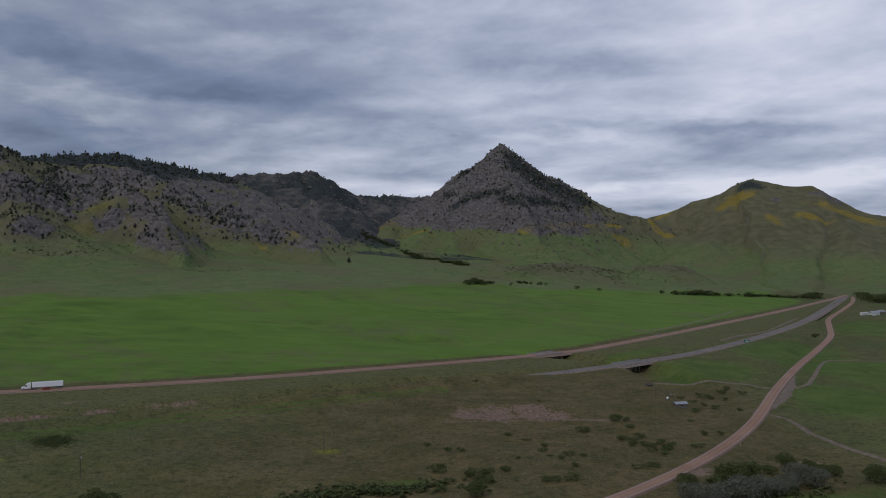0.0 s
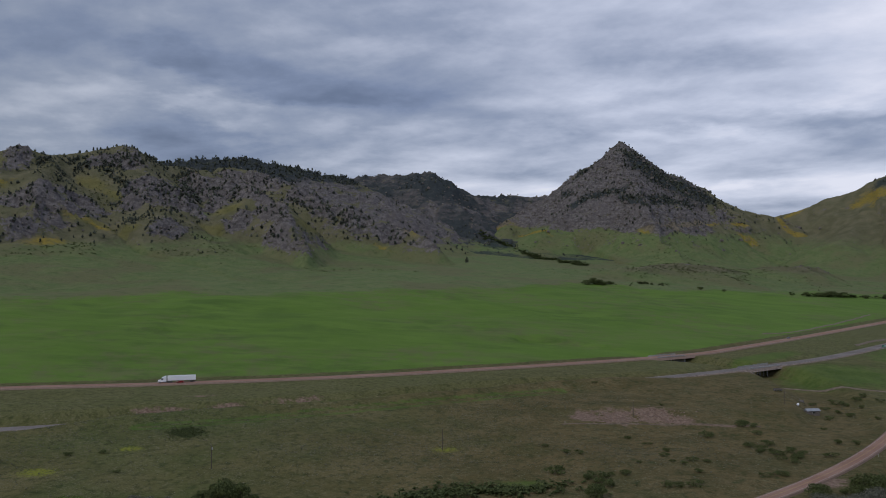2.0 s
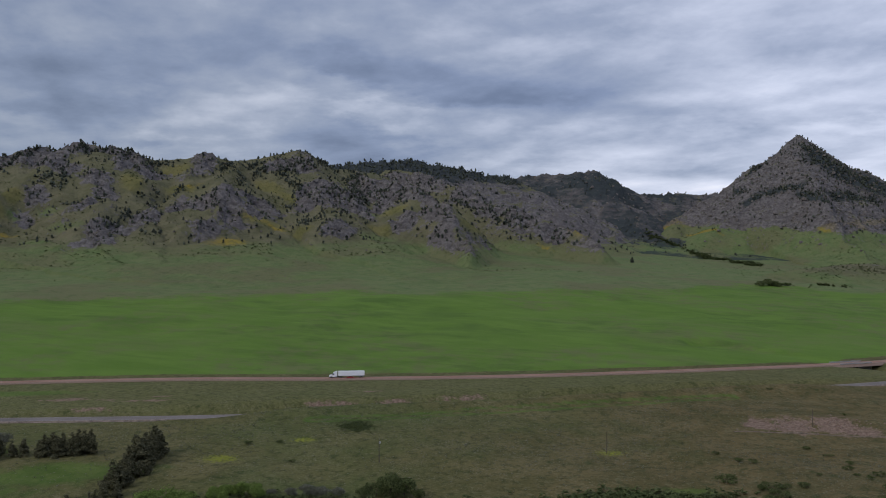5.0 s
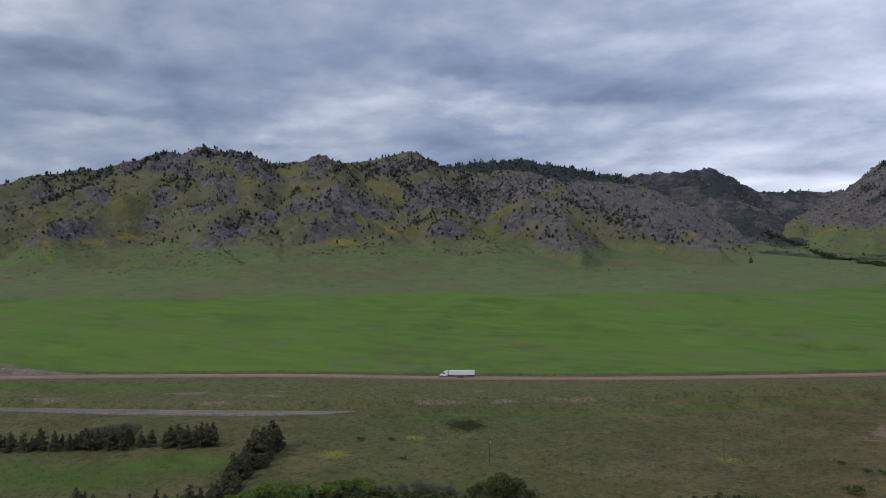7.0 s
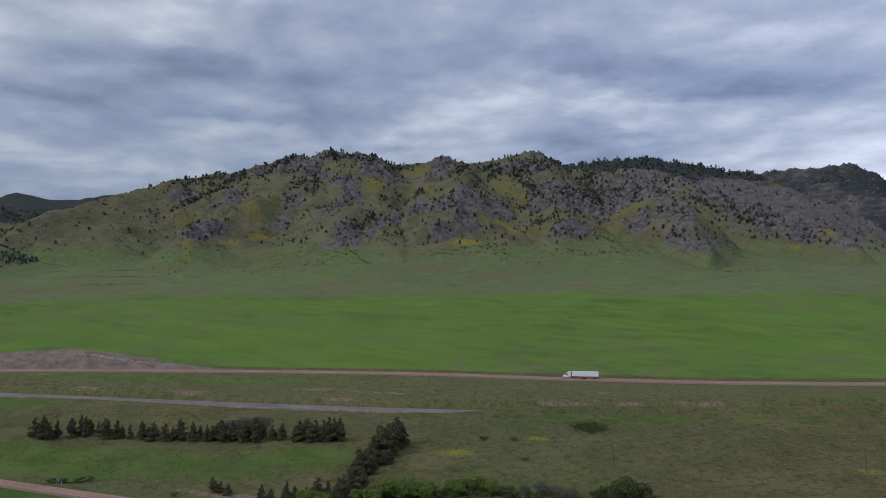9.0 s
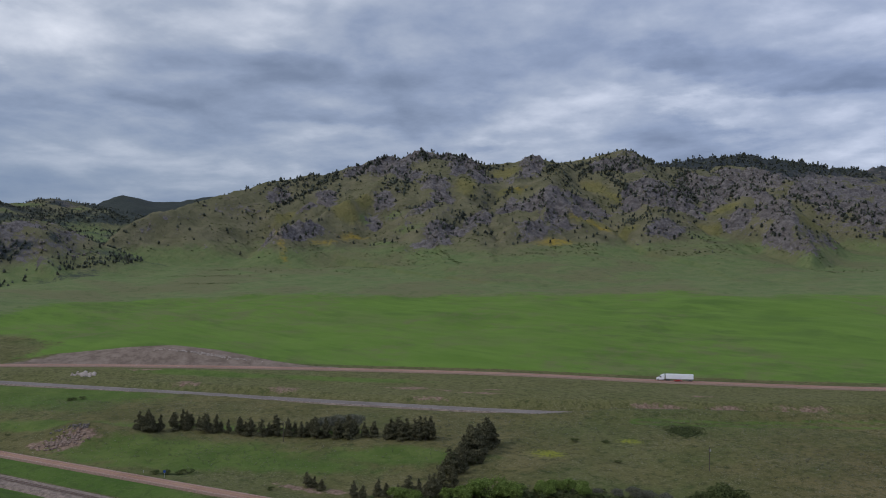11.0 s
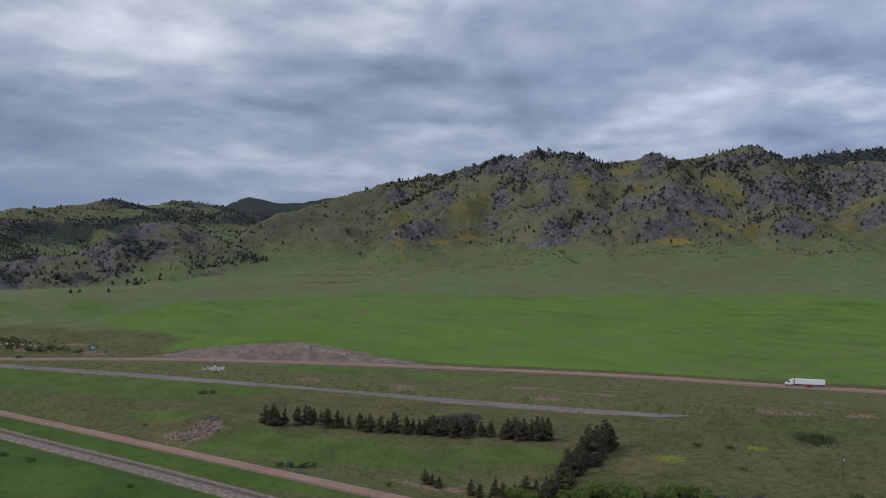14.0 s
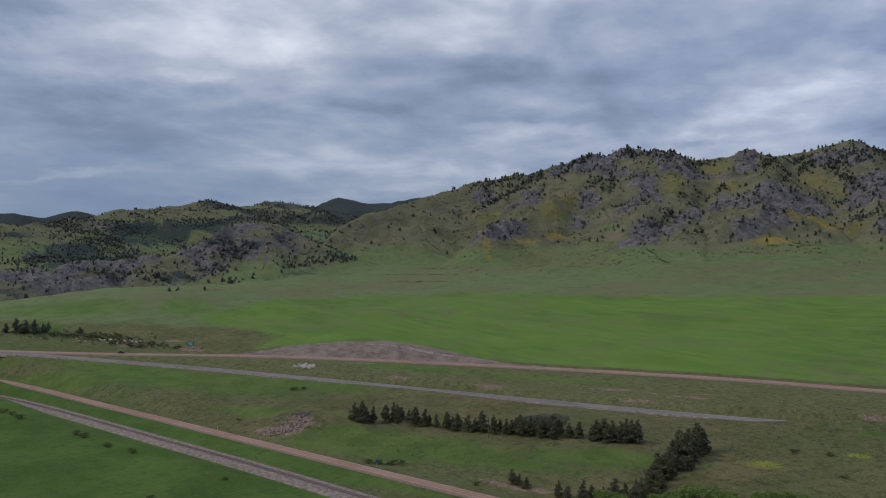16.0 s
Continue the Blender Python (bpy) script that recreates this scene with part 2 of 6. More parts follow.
def bump_of(x, y, g, ridges, slope):
    """Height over the ground of a mountain with these ridges (lists of x, y, z)."""
    out = np.full(x.shape, -50.0)
    for line, steep in ridges:
        d, zr, _ = to_line(x, y, spline(line, 30))
        top = np.maximum(zr - g, 4.0)
        u = d * slope * steep / top
        h = top * 0.5 * ((1 - u) + np.sqrt((1 - u) ** 2 + 0.07)) - 0.0172 * top - 1.5
        # round the hollow where two ridges meet
        k = 0.16 * np.maximum(np.maximum(out, h), 0) + 0.5
        out = np.maximum(out, h) + np.maximum(k - np.abs(out - h), 0) ** 2 / (4 * k)
    return out


# ---------------------------------------------------------------- materials
def material(name):
    m = bpy.data.materials.new(name)
    m.use_nodes = True
    return m, Nodes(m.node_tree)


def finish(n, colour, rough=0.9, height=None, bump=0.3, dist=0.3, metal=0.0, spec=0.2, normal=None, **more):
    b = n.add("ShaderNodeBsdfPrincipled", {"Base Color": colour if isinstance(colour, bpy.types.NodeSocket) else (*colour, 1.0), "Roughness": rough, "Metallic": metal, "Specular IOR Level": spec, **more})
    if height is not None:
        n.put(b, "Normal", n.add("ShaderNodeBump", {"Height": height, "Strength": bump, "Distance": dist}).outputs[0])
    n.add("ShaderNodeOutputMaterial", {0: b.outputs[0]})


def place_of(n):
    return n.add("ShaderNodeNewGeometry").outputs["Position"]


def attr(n, name):
    return n.add("ShaderNodeAttribute", attribute_name=name).outputs["Fac"]


def plain(name, colour, rough=0.7, metal=0.0, vary=0.25, scale=1.5, spec=0.3):
    """A painted or raw surface with stains at two scales."""
    m, n = material(name)
    p = n.add("ShaderNodeTexCoord").outputs["Object"]
    v = n.math("ADD", n.math("MULTIPLY", n.noise(p, scale), 0.6), n.math("MULTIPLY", n.noise(p, scale * 9), 0.4))
    f = n.step(v, 0.3, 0.7)
    lo, hi = [c * (1 - vary) for c in colour], [min(1, c * (1 + vary * 0.6)) for c in colour]
    finish(n, n.mix(f, lo, hi), rough, v, 0.15, 0.02, metal, spec)
    return m


def range_colour(n, p, wide, mid, small):
    """Rangeland: olive sage, dry grass and greener hollows."""
    a = n.mix(n.step(mid, 0.35, 0.68), (0.096, 0.096, 0.034), (0.138, 0.126, 0.050))
    a = n.mix(n.step(wide, 0.45, 0.64), a, (0.082, 0.106, 0.032))
    a = n.mix(n.math("MULTIPLY", attr(n, "median"), n.step(mid, 0.3, 0.65, 0.45, 0.9)), a, n.mix(n.step(small, 0.4, 0.65), (0.108, 0.112, 0.040), (0.150, 0.142, 0.058)))
    a = n.mix(n.math("MULTIPLY", attr(n, "dry"), n.step(mid, 0.25, 0.6, 0.6, 0.95)), a, n.mix(n.step(mid, 0.4, 0.6), (0.094, 0.070, 0.028), (0.138, 0.101, 0.044)))
    a = n.mix(n.math("MULTIPLY", n.step(small, 0.47, 0.70), 0.45), a, (0.175, 0.152, 0.082))
    a = n.mix(n.math("MULTIPLY", n.step(n.noise(p, 0.26, 6, 0.8), 0.49, 0.60), 0.62), a, (0.044, 0.048, 0.017))
    dots = n.math("MULTIPLY", n.step(n.noise(p, 1.3, 2, 0.5), 0.56, 0.66), n.step(n.noise(p, 0.03, 3, 0.6), 0.42, 0.58))
    a = n.mix(n.math("MULTIPLY", dots, 0.55), a, (0.215, 0.192, 0.120))
    a = n.mix(n.math("MULTIPLY", n.step(n.noise(n.scaled(p, 1.0, 0.8, 1.0), 0.33, 6, 0.78), 0.54, 0.66), 0.55), a, (0.182, 0.162, 0.088))
    dark = n.step(n.noise(p, 0.22, 4, 0.6), 0.54, 0.70)
    return n.mix(n.math("MULTIPLY", dark, 0.6), a, (0.040, 0.054, 0.018))


def ground_material():
    m, n = material("grassland")
    p = place_of(n)
    wide, mid, small = n.noise(p, 0.009, 4), n.noise(p, 0.05, 5, 0.6), n.noise(p, 0.7, 5, 0.7)
    a = range_colour(n, p, wide, mid, small)
    tuft = n.step(small, 0.46, 0.72)
    apron = n.mix(n.step(mid, 0.3, 0.7), (0.114, 0.152, 0.056), (0.152, 0.172, 0.071))
    apron = n.mix(n.math("MULTIPLY", n.step(wide, 0.46, 0.62), 0.75), apron, (0.146, 0.138, 0.068))
    apron = n.mix(n.math("MULTIPLY", n.step(n.noise(p, 0.09, 5, 0.7), 0.52, 0.66), 0.5), apron, (0.070, 0.096, 0.036))
    a = n.mix(n.step(n.math("ADD", attr(n, "meadow"), n.math("MULTIPLY", n.math("SUBTRACT", mid, 0.5), 0.5)), 0.3, 0.7), a, apron)
    # green crop, with drill rows and worn patches stretched along the field
    q = n.add("ShaderNodeMapping", {0: p, 2: (0, 0, radians(-24)), 3: (0.6, 1.0, 1.0)}).outputs[0]
    rows = n.noise(q, 0.035, 6, 0.68)
    c = n.mix(n.step(rows, 0.30, 0.72), (0.100, 0.168, 0.028), (0.128, 0.202, 0.038))
    c = n.mix(n.math("MULTIPLY", n.step(n.noise(q, 0.010, 5, 0.65), 0.52, 0.70), 0.6), c, (0.132, 0.148, 0.056))
    c = n.mix(n.math("MULTIPLY", n.step(n.noise(q, 0.02, 3, 0.5), 0.30, 0.44, 1.0, 0.0), 0.5), c, (0.070, 0.116, 0.026))
    thin = n.math("MULTIPLY", n.step(n.noise(p, 0.05, 6, 0.75), 0.44, 0.62), n.step(n.noise(p, 0.006, 3, 0.5), 0.44, 0.58))
    c = n.mix(n.math("MULTIPLY", thin, 0.75), c, (0.138, 0.142, 0.060))
    deep = n.math("MULTIPLY", n.step(n.noise(q, 0.045, 6, 0.7), 0.46, 0.62), n.step(n.noise(p, 0.005, 3, 0.5, 0.4), 0.45, 0.60))
    c = n.mix(n.math("MULTIPLY", deep, 0.5), c, (0.060, 0.098, 0.024))
    # passes of the seeder
    passes = n.noise(n.add("ShaderNodeMapping", {0: p, 2: (0, 0, radians(-28)), 3: (0.10, 1.0, 1.0)}).outputs[0], 0.10, 5, 0.7)
    c = n.mix(n.math("MULTIPLY", n.step(passes, 0.50, 0.66), 0.30), c, (0.068, 0.116, 0.022))
    c = n.mix(n.math("MULTIPLY", n.step(passes, 0.28, 0.42, 1.0, 0.0), 0.32), c, (0.136, 0.190, 0.050))
    c = n.mix(n.math("MULTIPLY", tuft, 0.2), c, (0.14, 0.20, 0.06))
    jag = n.math("MULTIPLY", n.math("SUBTRACT", n.noise(p, 0.12, 5, 0.65), 0.5), 0.9)
    f = n.step(n.math("ADD", attr(n, "crop"), jag), 0.35, 0.65)
    col = n.mix(f, a, c)
    lush = n.step(n.math("ADD", attr(n, "lush"), jag), 0.3, 0.75)
    col = n.mix(n.math("MULTIPLY", lush, 0.6), col, n.mix(n.step(mid, 0.3, 0.7), (0.060, 0.115, 0.018), (0.095, 0.160, 0.028)))
    turf = n.mix(n.step(n.noise(p, 0.03, 5, 0.6), 0.35, 0.65), (0.051, 0.094, 0.017), (0.078, 0.122, 0.025))
    turf = n.mix(n.math("MULTIPLY", n.step(small, 0.48, 0.66), 0.5), turf, (0.105, 0.130, 0.048))
    turf = n.mix(n.math("MULTIPLY", n.step(n.noise(p, 0.16, 6, 0.78), 0.50, 0.62), 0.55), turf, (0.048, 0.072, 0.020))
    col = n.mix(n.step(n.math("ADD", attr(n, "pasture"), n.math("MULTIPLY", jag, 0.5)), 0.35, 0.6), col, turf)
    # bare, pinkish gravelly soil
    s = n.mix(n.step(small, 0.35, 0.7), (0.140, 0.090, 0.064), (0.300, 0.208, 0.152))
    s = n.mix(n.step(n.noise(p, 0.9, 4, 0.7), 0.55, 0.7), s, (0.16, 0.13, 0.085))
    b = n.step(n.math("ADD", attr(n, "bare"), n.math("MULTIPLY", n.math("SUBTRACT", n.noise(p, 0.2, 6, 0.7), 0.5), 1.8)), 0.42, 0.78)
    col = n.mix(b, col, s)
    cut = n.mix(n.step(n.noise(p, 0.12, 6, 0.75), 0.35, 0.65), (0.140, 0.104, 0.078), (0.236, 0.182, 0.142))
    col = n.mix(n.step(n.math("ADD", attr(n, "cut"), jag), 0.35, 0.7), col, cut)
    y = n.step(n.math("ADD", attr(n, "bloom"), n.math("MULTIPLY", n.math("SUBTRACT", small, 0.5), 2.4)), 0.35, 1.1)
    col = n.mix(n.math("MULTIPLY", y, 0.8), col, (0.225, 0.235, 0.030))
    d = n.step(n.math("ADD", attr(n, "thicket"), n.math("MULTIPLY", jag, 0.8)), 0.4, 0.6)
    col = n.mix(n.math("MULTIPLY", d, 0.8), col, (0.028, 0.042, 0.014))
    finish(n, col, 0.95, n.math("ADD", small, n.math("MULTIPLY", mid, 1.5)), 0.5, 0.6, spec=0.05)
    return m


def mountain_material():
    m, n = material("mountain_slope")
    p = place_of(n)
    wide, mid, small, tiny = n.noise(p, 0.007, 5), n.noise(p, 0.035, 6, 0.6), n.noise(p, 0.14, 5, 0.65), n.noise(p, 0.5, 3, 0.6)
    g = n.mix(n.step(mid, 0.35, 0.65), (0.114, 0.107, 0.058), (0.164, 0.146, 0.084))
    g = n.mix(n.math("MULTIPLY", n.step(n.noise(p, 0.011, 4, 0.6), 0.48, 0.62), 0.5), g, (0.136, 0.128, 0.066))
    g = n.mix(n.math("MULTIPLY", n.step(small, 0.5, 0.7), 0.45), g, (0.062, 0.074, 0.030))
    # tilted beds run through the rock
    bed = n.add("ShaderNodeMapping", {0: p, 2: (0.0, radians(38), radians(30)), 3: (0.35, 0.6, 1.5)}).outputs[0]
    beds = n.noise(bed, 0.07, 5, 0.62, 0.3)
    r = n.mix(n.step(small, 0.34, 0.66), (0.090, 0.079, 0.074), (0.186, 0.165, 0.154))
    r = n.mix(n.math("MULTIPLY", n.step(beds, 0.50, 0.64), 0.42), r, (0.062, 0.055, 0.054))
    r = n.mix(n.math("MULTIPLY", n.step(beds, 0.30, 0.44, 1.0, 0.0), 0.28), r, (0.205, 0.182, 0.168))
    r = n.mix(n.math("MULTIPLY", n.step(tiny, 0.52, 0.70), 0.45), r, (0.058, 0.054, 0.053))
    r = n.mix(n.math("MULTIPLY", n.step(wide, 0.5, 0.65), 0.4), r, (0.128, 0.110, 0.102))
    jag = n.math("ADD", n.math("MULTIPLY", n.math("SUBTRACT", small, 0.5), 1.3), n.math("MULTIPLY", n.math("SUBTRACT", mid, 0.5), 1.1))
    jag = n.math("MULTIPLY_ADD", n.math("SUBTRACT", beds, 0.5), 1.3, jag)
    sunny = n.step(n.math("MULTIPLY_ADD", jag, 0.35, attr(n, "mead")), 0.25, 0.75)
    g = n.mix(n.math("MULTIPLY", sunny, 0.65), g, n.mix(n.step(mid, 0.35, 0.65), (0.142, 0.132, 0.042), (0.184, 0.160, 0.050)))
    foot = n.step(n.math("ADD", attr(n, "foot"), n.math("MULTIPLY", jag, 0.5)), 0.15, 0.85)
    apron = n.mix(n.step(n.noise(p, 0.05, 5, 0.6), 0.3, 0.7), (0.114, 0.152, 0.056), (0.152, 0.172, 0.071))
    apron = n.mix(n.math("MULTIPLY", n.step(n.noise(p, 0.009, 4), 0.46, 0.62), 0.75), apron, (0.146, 0.138, 0.068))
    apron = n.mix(n.math("MULTIPLY", n.step(n.noise(p, 0.09, 5, 0.7), 0.52, 0.66), 0.5), apron, (0.070, 0.096, 0.036))
    g = n.mix(foot, g, apron)
    f = n.step(n.math("ADD", attr(n, "rock"), jag), 0.38, 0.66)
    col = n.mix(f, g, r)
    b = n.step(n.math("ADD", attr(n, "bloom"), n.math("MULTIPLY", jag, 1.0)), 0.20, 1.2)
    b = n.math("MULTIPLY", b, n.math("SUBTRACT", 1.0, n.math("MULTIPLY", f, 0.7)))
    col = n.mix(n.math("MULTIPLY", b, 0.72), col, n.mix(n.step(small, 0.35, 0.65), (0.215, 0.165, 0.034), (0.325, 0.220, 0.028)))
    # dark forest floor and woods; the blue puts distance haze into the colour
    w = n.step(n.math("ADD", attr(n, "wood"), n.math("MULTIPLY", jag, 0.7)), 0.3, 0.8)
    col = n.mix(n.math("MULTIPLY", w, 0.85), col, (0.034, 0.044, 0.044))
    finish(n, col, 0.95, n.math("ADD", n.math("MULTIPLY", beds, 0.8), n.math("ADD", small, n.math("MULTIPLY", mid, 2.0))), 0.7, 3.0, spec=0.05)
    return m


def leaf_material(name, lo, hi, scale=0.8):
    m, n = material(name)
    p = place_of(n)
    rnd = n.add("ShaderNodeNewGeometry").outputs["Random Per Island"]
    v = n.math("ADD", n.math("MULTIPLY", rnd, 0.55), n.math("MULTIPLY", n.noise(p, scale, 4, 0.7), 0.45))
    col = n.mix(n.step(v, 0.2, 0.8), lo, hi)
    b = n.add("ShaderNodeBsdfPrincipled", {"Base Color": col, "Roughness": 0.85, "Specular IOR Level": 0.1})
    t = n.add("ShaderNodeBsdfTranslucent", {0: col})
    n.add("ShaderNodeOutputMaterial", {0: n.add("ShaderNodeMixShader", {0: 0.35, 1: b.outputs[0], 2: t.outputs[0]}).outputs[0]})
    return m


def paving_material(name, lo, hi):
    m, n = material(name)
    p = place_of(n)
    v = n.math("ADD", n.math("MULTIPLY", n.noise(p, 0.05, 4), 0.5), n.math("MULTIPLY", n.noise(p, 1.2, 5, 0.7), 0.5))
    col = n.mix(n.step(v, 0.35, 0.65), lo, hi)
    track = n.math("ABSOLUTE", n.math("SINE", n.math("MULTIPLY", attr(n, "across"), 1.75)))
    col = n.mix(n.math("MULTIPLY", n.step(track, 0.6, 1.0), 0.14), col, [c * 0.62 for c in lo])
    crack = n.step(n.noise(p, 0.7, 6, 0.8), 0.60, 0.66)
    col = n.mix(n.math("MULTIPLY", crack, 0.35), col, [c * 0.5 for c in lo])
    finish(n, col, 0.95, v, 0.2, 0.03, spec=0.04)
    return m


GRASS, SLOPE = ground_material(), mountain_material()
PINE = leaf_material("pine_needles", (0.058, 0.065, 0.051), (0.138, 0.148, 0.106))
JUNIPER = leaf_material("windbreak_needles", (0.076, 0.074, 0.042), (0.176, 0.162, 0.090))
LEAF = leaf_material("fresh_leaves", (0.105, 0.150, 0.032), (0.230, 0.305, 0.078))
SAGE = leaf_material("grey_leaves", (0.100, 0.102, 0.072), (0.235, 0.230, 0.168))
SHRUB = leaf_material("shrub_leaves", (0.064, 0.082, 0.030), (0.140, 0.160, 0.060))
BARK = plain("bark", (0.085, 0.062, 0.046), 0.95)
RED_ASPHALT = paving_material("red_chip_seal", (0.265, 0.152, 0.108), (0.362, 0.226, 0.165))
GREY_ASPHALT = paving_material("worn_grey_asphalt", (0.160, 0.136, 0.120), (0.240, 0.208, 0.184))
RED_GRAVEL = plain("red_gravel", (0.240, 0.160, 0.118), 0.95, vary=0.4)
GREY_GRAVEL = plain("ballast", (0.225, 0.170, 0.132), 0.95, vary=0.6, scale=0.5)
DIRT = plain("dirt_track", (0.185, 0.138, 0.098), 0.95, vary=0.5, scale=0.4)


# ---------------------------------------------------------------- meshes
def mesh_object(name, verts, faces, mat, parent=None, label=""):
    me = bpy.data.meshes.new(name)
    me.from_pydata(verts, [], faces)
    me.materials.append(mat)
    ob = new(name, me)
    if parent is not None:
        ob.parent = parent
    return tagged(ob, label)


def grid_object(name, x, y, z, keep, mat, layers):
    """A height field as one mesh: arrays of x, y, z, a mask of the faces, and named layers for the material."""
    rows, cols = x.shape
    idx = np.arange(rows * cols).reshape(rows, cols)
    quads = np.stack([idx[:-1, :-1], idx[:-1, 1:], idx[1:, 1:], idx[1:, :-1]], -1).reshape(-1, 4)[keep.ravel()]
    used, inv = np.unique(quads, return_inverse=True)
    quads = inv.reshape(-1, 4)
    me = bpy.data.meshes.new(name)
    me.vertices.add(len(used))
    me.vertices.foreach_set("co", np.stack([x.ravel()[used], y.ravel()[used], z.ravel()[used]], 1).ravel())
    me.loops.add(quads.size)
    me.loops.foreach_set("vertex_index", quads.ravel().astype(np.int32))
    me.polygons.add(len(quads))
    me.polygons.foreach_set("loop_start", np.arange(0, quads.size, 4, dtype=np.int32))
    me.polygons.foreach_set("use_smooth", np.ones(len(quads), dtype=bool))
    me.update(calc_edges=True)
    for key, values in layers.items():
        me.attributes.new(key, "FLOAT", "POINT").data.foreach_set("value", values.ravel()[used].astype(np.float32))
    me.materials.append(mat)
    return new(name, me)


def blob(x, y, spots):
    """The strongest of some soft round or long patches: x, y, half length, half width, bearing of the length."""
    out = np.zeros(x.shape)
    for cx, cy, a, b, turn in spots:
        c, s = math.cos(radians(turn)), math.sin(radians(turn))
        u, v = (x - cx) * c + (y - cy) * s, -(x - cx) * s + (y - cy) * c
        out = np.maximum(out, np.exp(-((u / a) ** 2 + (v / b) ** 2)))
    return out


# patches on the ground
BARE = [(-522, 386, 26, 3.5, 40), (-700, 262, 14, 5, 40), (12, 464, 10, 12, 10), (28, 464, 13, 17, 5), (48, 470, 14, 17, 15), (60, 464, 10, 9, 5), (78, 458, 18, 3, 5), (-383, 200, 11, 8, 60), (-386, 210, 10, 5, 30), (-394, 193, 8, 4, 20),
        (-700, 232, 20, 9, 40), (-662, 262, 14, 8, 30), (-255, 226, 14, 3, 10), (-240, 232, 10, 3, 20), (100, 352, 14, 9, 40), (150, 372, 15, 8, 30)]
WORN = [(-211, 442, 26, 3.2, 34), (-180, 463, 18, 3, 34), (-150, 484, 24, 3.4, 34), (-106, 509, 26, 3, 34), (-351, 397, 18, 5, 24), (-327, 404, 10, 4, 24), (-305, 408, 22, 5, 24), (-465, 322, 16, 7, 30), (-405, 347, 14, 9, 30), (-319, 382, 14, 4, 25),
        (-201, 476, 14, 4, 34), (-305, 424, 14, 4, 30), (-350, 403, 14, 4, 30), (-30, 560, 30, 3, 33), (-590, 290, 14, 4, 40), (-520, 325, 20, 4, 35)]
BLOOM = [(-204, 321, 10, 8, 20), (-184, 358, 7, 4, 20), (-52, 393, 8, 5, 20), (-300, 300, 10, 2, 40)]
THICKET = [(-172, 388, 8.5, 12, 30), (-90, 300, 46, 6, 22), (-30, 330, 34, 7, 16), (-310, 206, 9, 3, 40)]
LUSH = [(-560, 205, 130, 34, 20), (-500, 255, 90, 22, 22), (-620, 150, 120, 14, 25), (-330, 225, 70, 26, 30), (-560, 330, 60, 10, 38), (-400, 395, 60, 8, 30), (-120, 470, 60, 6, 34), (190, 640, 60, 45, 55), (300, 760, 90, 50, 55), (260, 520, 60, 90, 10), (330, 640, 70, 120, 15), (500, 1000, 130, 60, 60)]
LUSH_WEST = [(-470, 110, 190, 46, 12), (-350, 176, 150, 5, 10), (-420, 130, 200, 20, 12),
        (-300, 235, 70, 14, 25), (-250, 280, 40, 18, 30), (-420, 215, 50, 14, 30), (120, 300, 60, 16, 30), (-480, 345, 60, 8, 30), (-15, 340, 12, 8, 10), (-330, 275, 60, 6, 28), (300, 420, 90, 60, 0), (160, 720, 60, 16, 50)] + [(-904, 233, 94, 48, 32), (-1240, 342, 119, 8, -87), (-833, 325, 48, 31, -22), (-837, 188, 39, 24, 29)]


# shade line along an old track beside the grey carriageway, painted as greener grass
RUT_SHADE = [(-196, 392), (-156, 418), (-124, 445), (-86, 470), (-43, 500), (-1, 526)]


def ground_layers(x, y):
    r, _ = beyond(x, y)
    edge = 445 - 160 * smooth(x, -20, 220) - 130 * smooth(x, 220, 600) + 10 * np.sin(x / 90.0)
    edge = edge - 250 * smooth(-x, 820, 1000)
    crop = smooth(r, 14, 30) * (1 - smooth(r + fbm(x, y, 130, 3, 61) * 34, edge - 45 - 70 * smooth(-x, 150, 450), edge + 45)) * smooth(0.86 * x + 0.5 * y + 395 + 120 * smooth(r, 65, 165), -45, 45) * (1 - smooth(x, 560, 680))
    off, _, north = to_line(x, y, byway_line[::2])
    shade_off, _, _ = to_line(x, y, spline(RUT_SHADE, 20))
    median = (north > 0) * smooth(-r, 6, 12) * smooth(off, 6, 14)
    # first term: the shade line put into the lush colour; second: the green roadside
    verge_and_shade = np.maximum(0.75 * np.exp(-((shade_off - 3.5) / 2.6) ** 2), 0.6 * (north < 0) * np.exp(-((off - 13) / 5) ** 2) * smooth(-x, 150, 230))
    rail, _, south = to_line(x, y, railway_line[::2])
    _, _, past = to_line(x, y, frontage_line[::2])
    pasture = np.where(south < 0, smooth(rail, 5, 9) * smooth(-x, 150, 230), (past < 0) * smooth(rail, 6, 9) * smooth(-x, 240, 330))
    dry = (0.30 * smooth(x, -520, -380) + 0.70 * smooth(x, -150, 0)) * (1 - smooth(x, 150, 210)) * (1 - smooth(r, 0, 40)) * (1 - 0.8 * median)
    wide_cut = 8 + 30 * smooth(-x, 430, 560)
    cut = 1.3 * smooth(r, 8, 12) * (1 - smooth(r, wide_cut, wide_cut + 7)) * smooth(-x, 430, 450) * (1 - smooth(-x, 600, 640))
    return {"pasture": pasture, "dry": dry, "meadow": smooth(r, 60, 160) * (1 - 0.22 * smooth(-x, 640, 720) * (1 - smooth(r, 260, 420))), "crop": crop * (1 - np.clip(cut, 0, 1)), "median": median, "lush": np.maximum(blob(x, y, LUSH + LUSH_WEST), verge_and_shade), "bare": np.maximum(np.maximum(blob(x, y, BARE), 0.80 * blob(x, y, WORN)), 0 * x), "cut": cut, "bloom": blob(x, y, BLOOM), "thicket": blob(x, y, THICKET)}


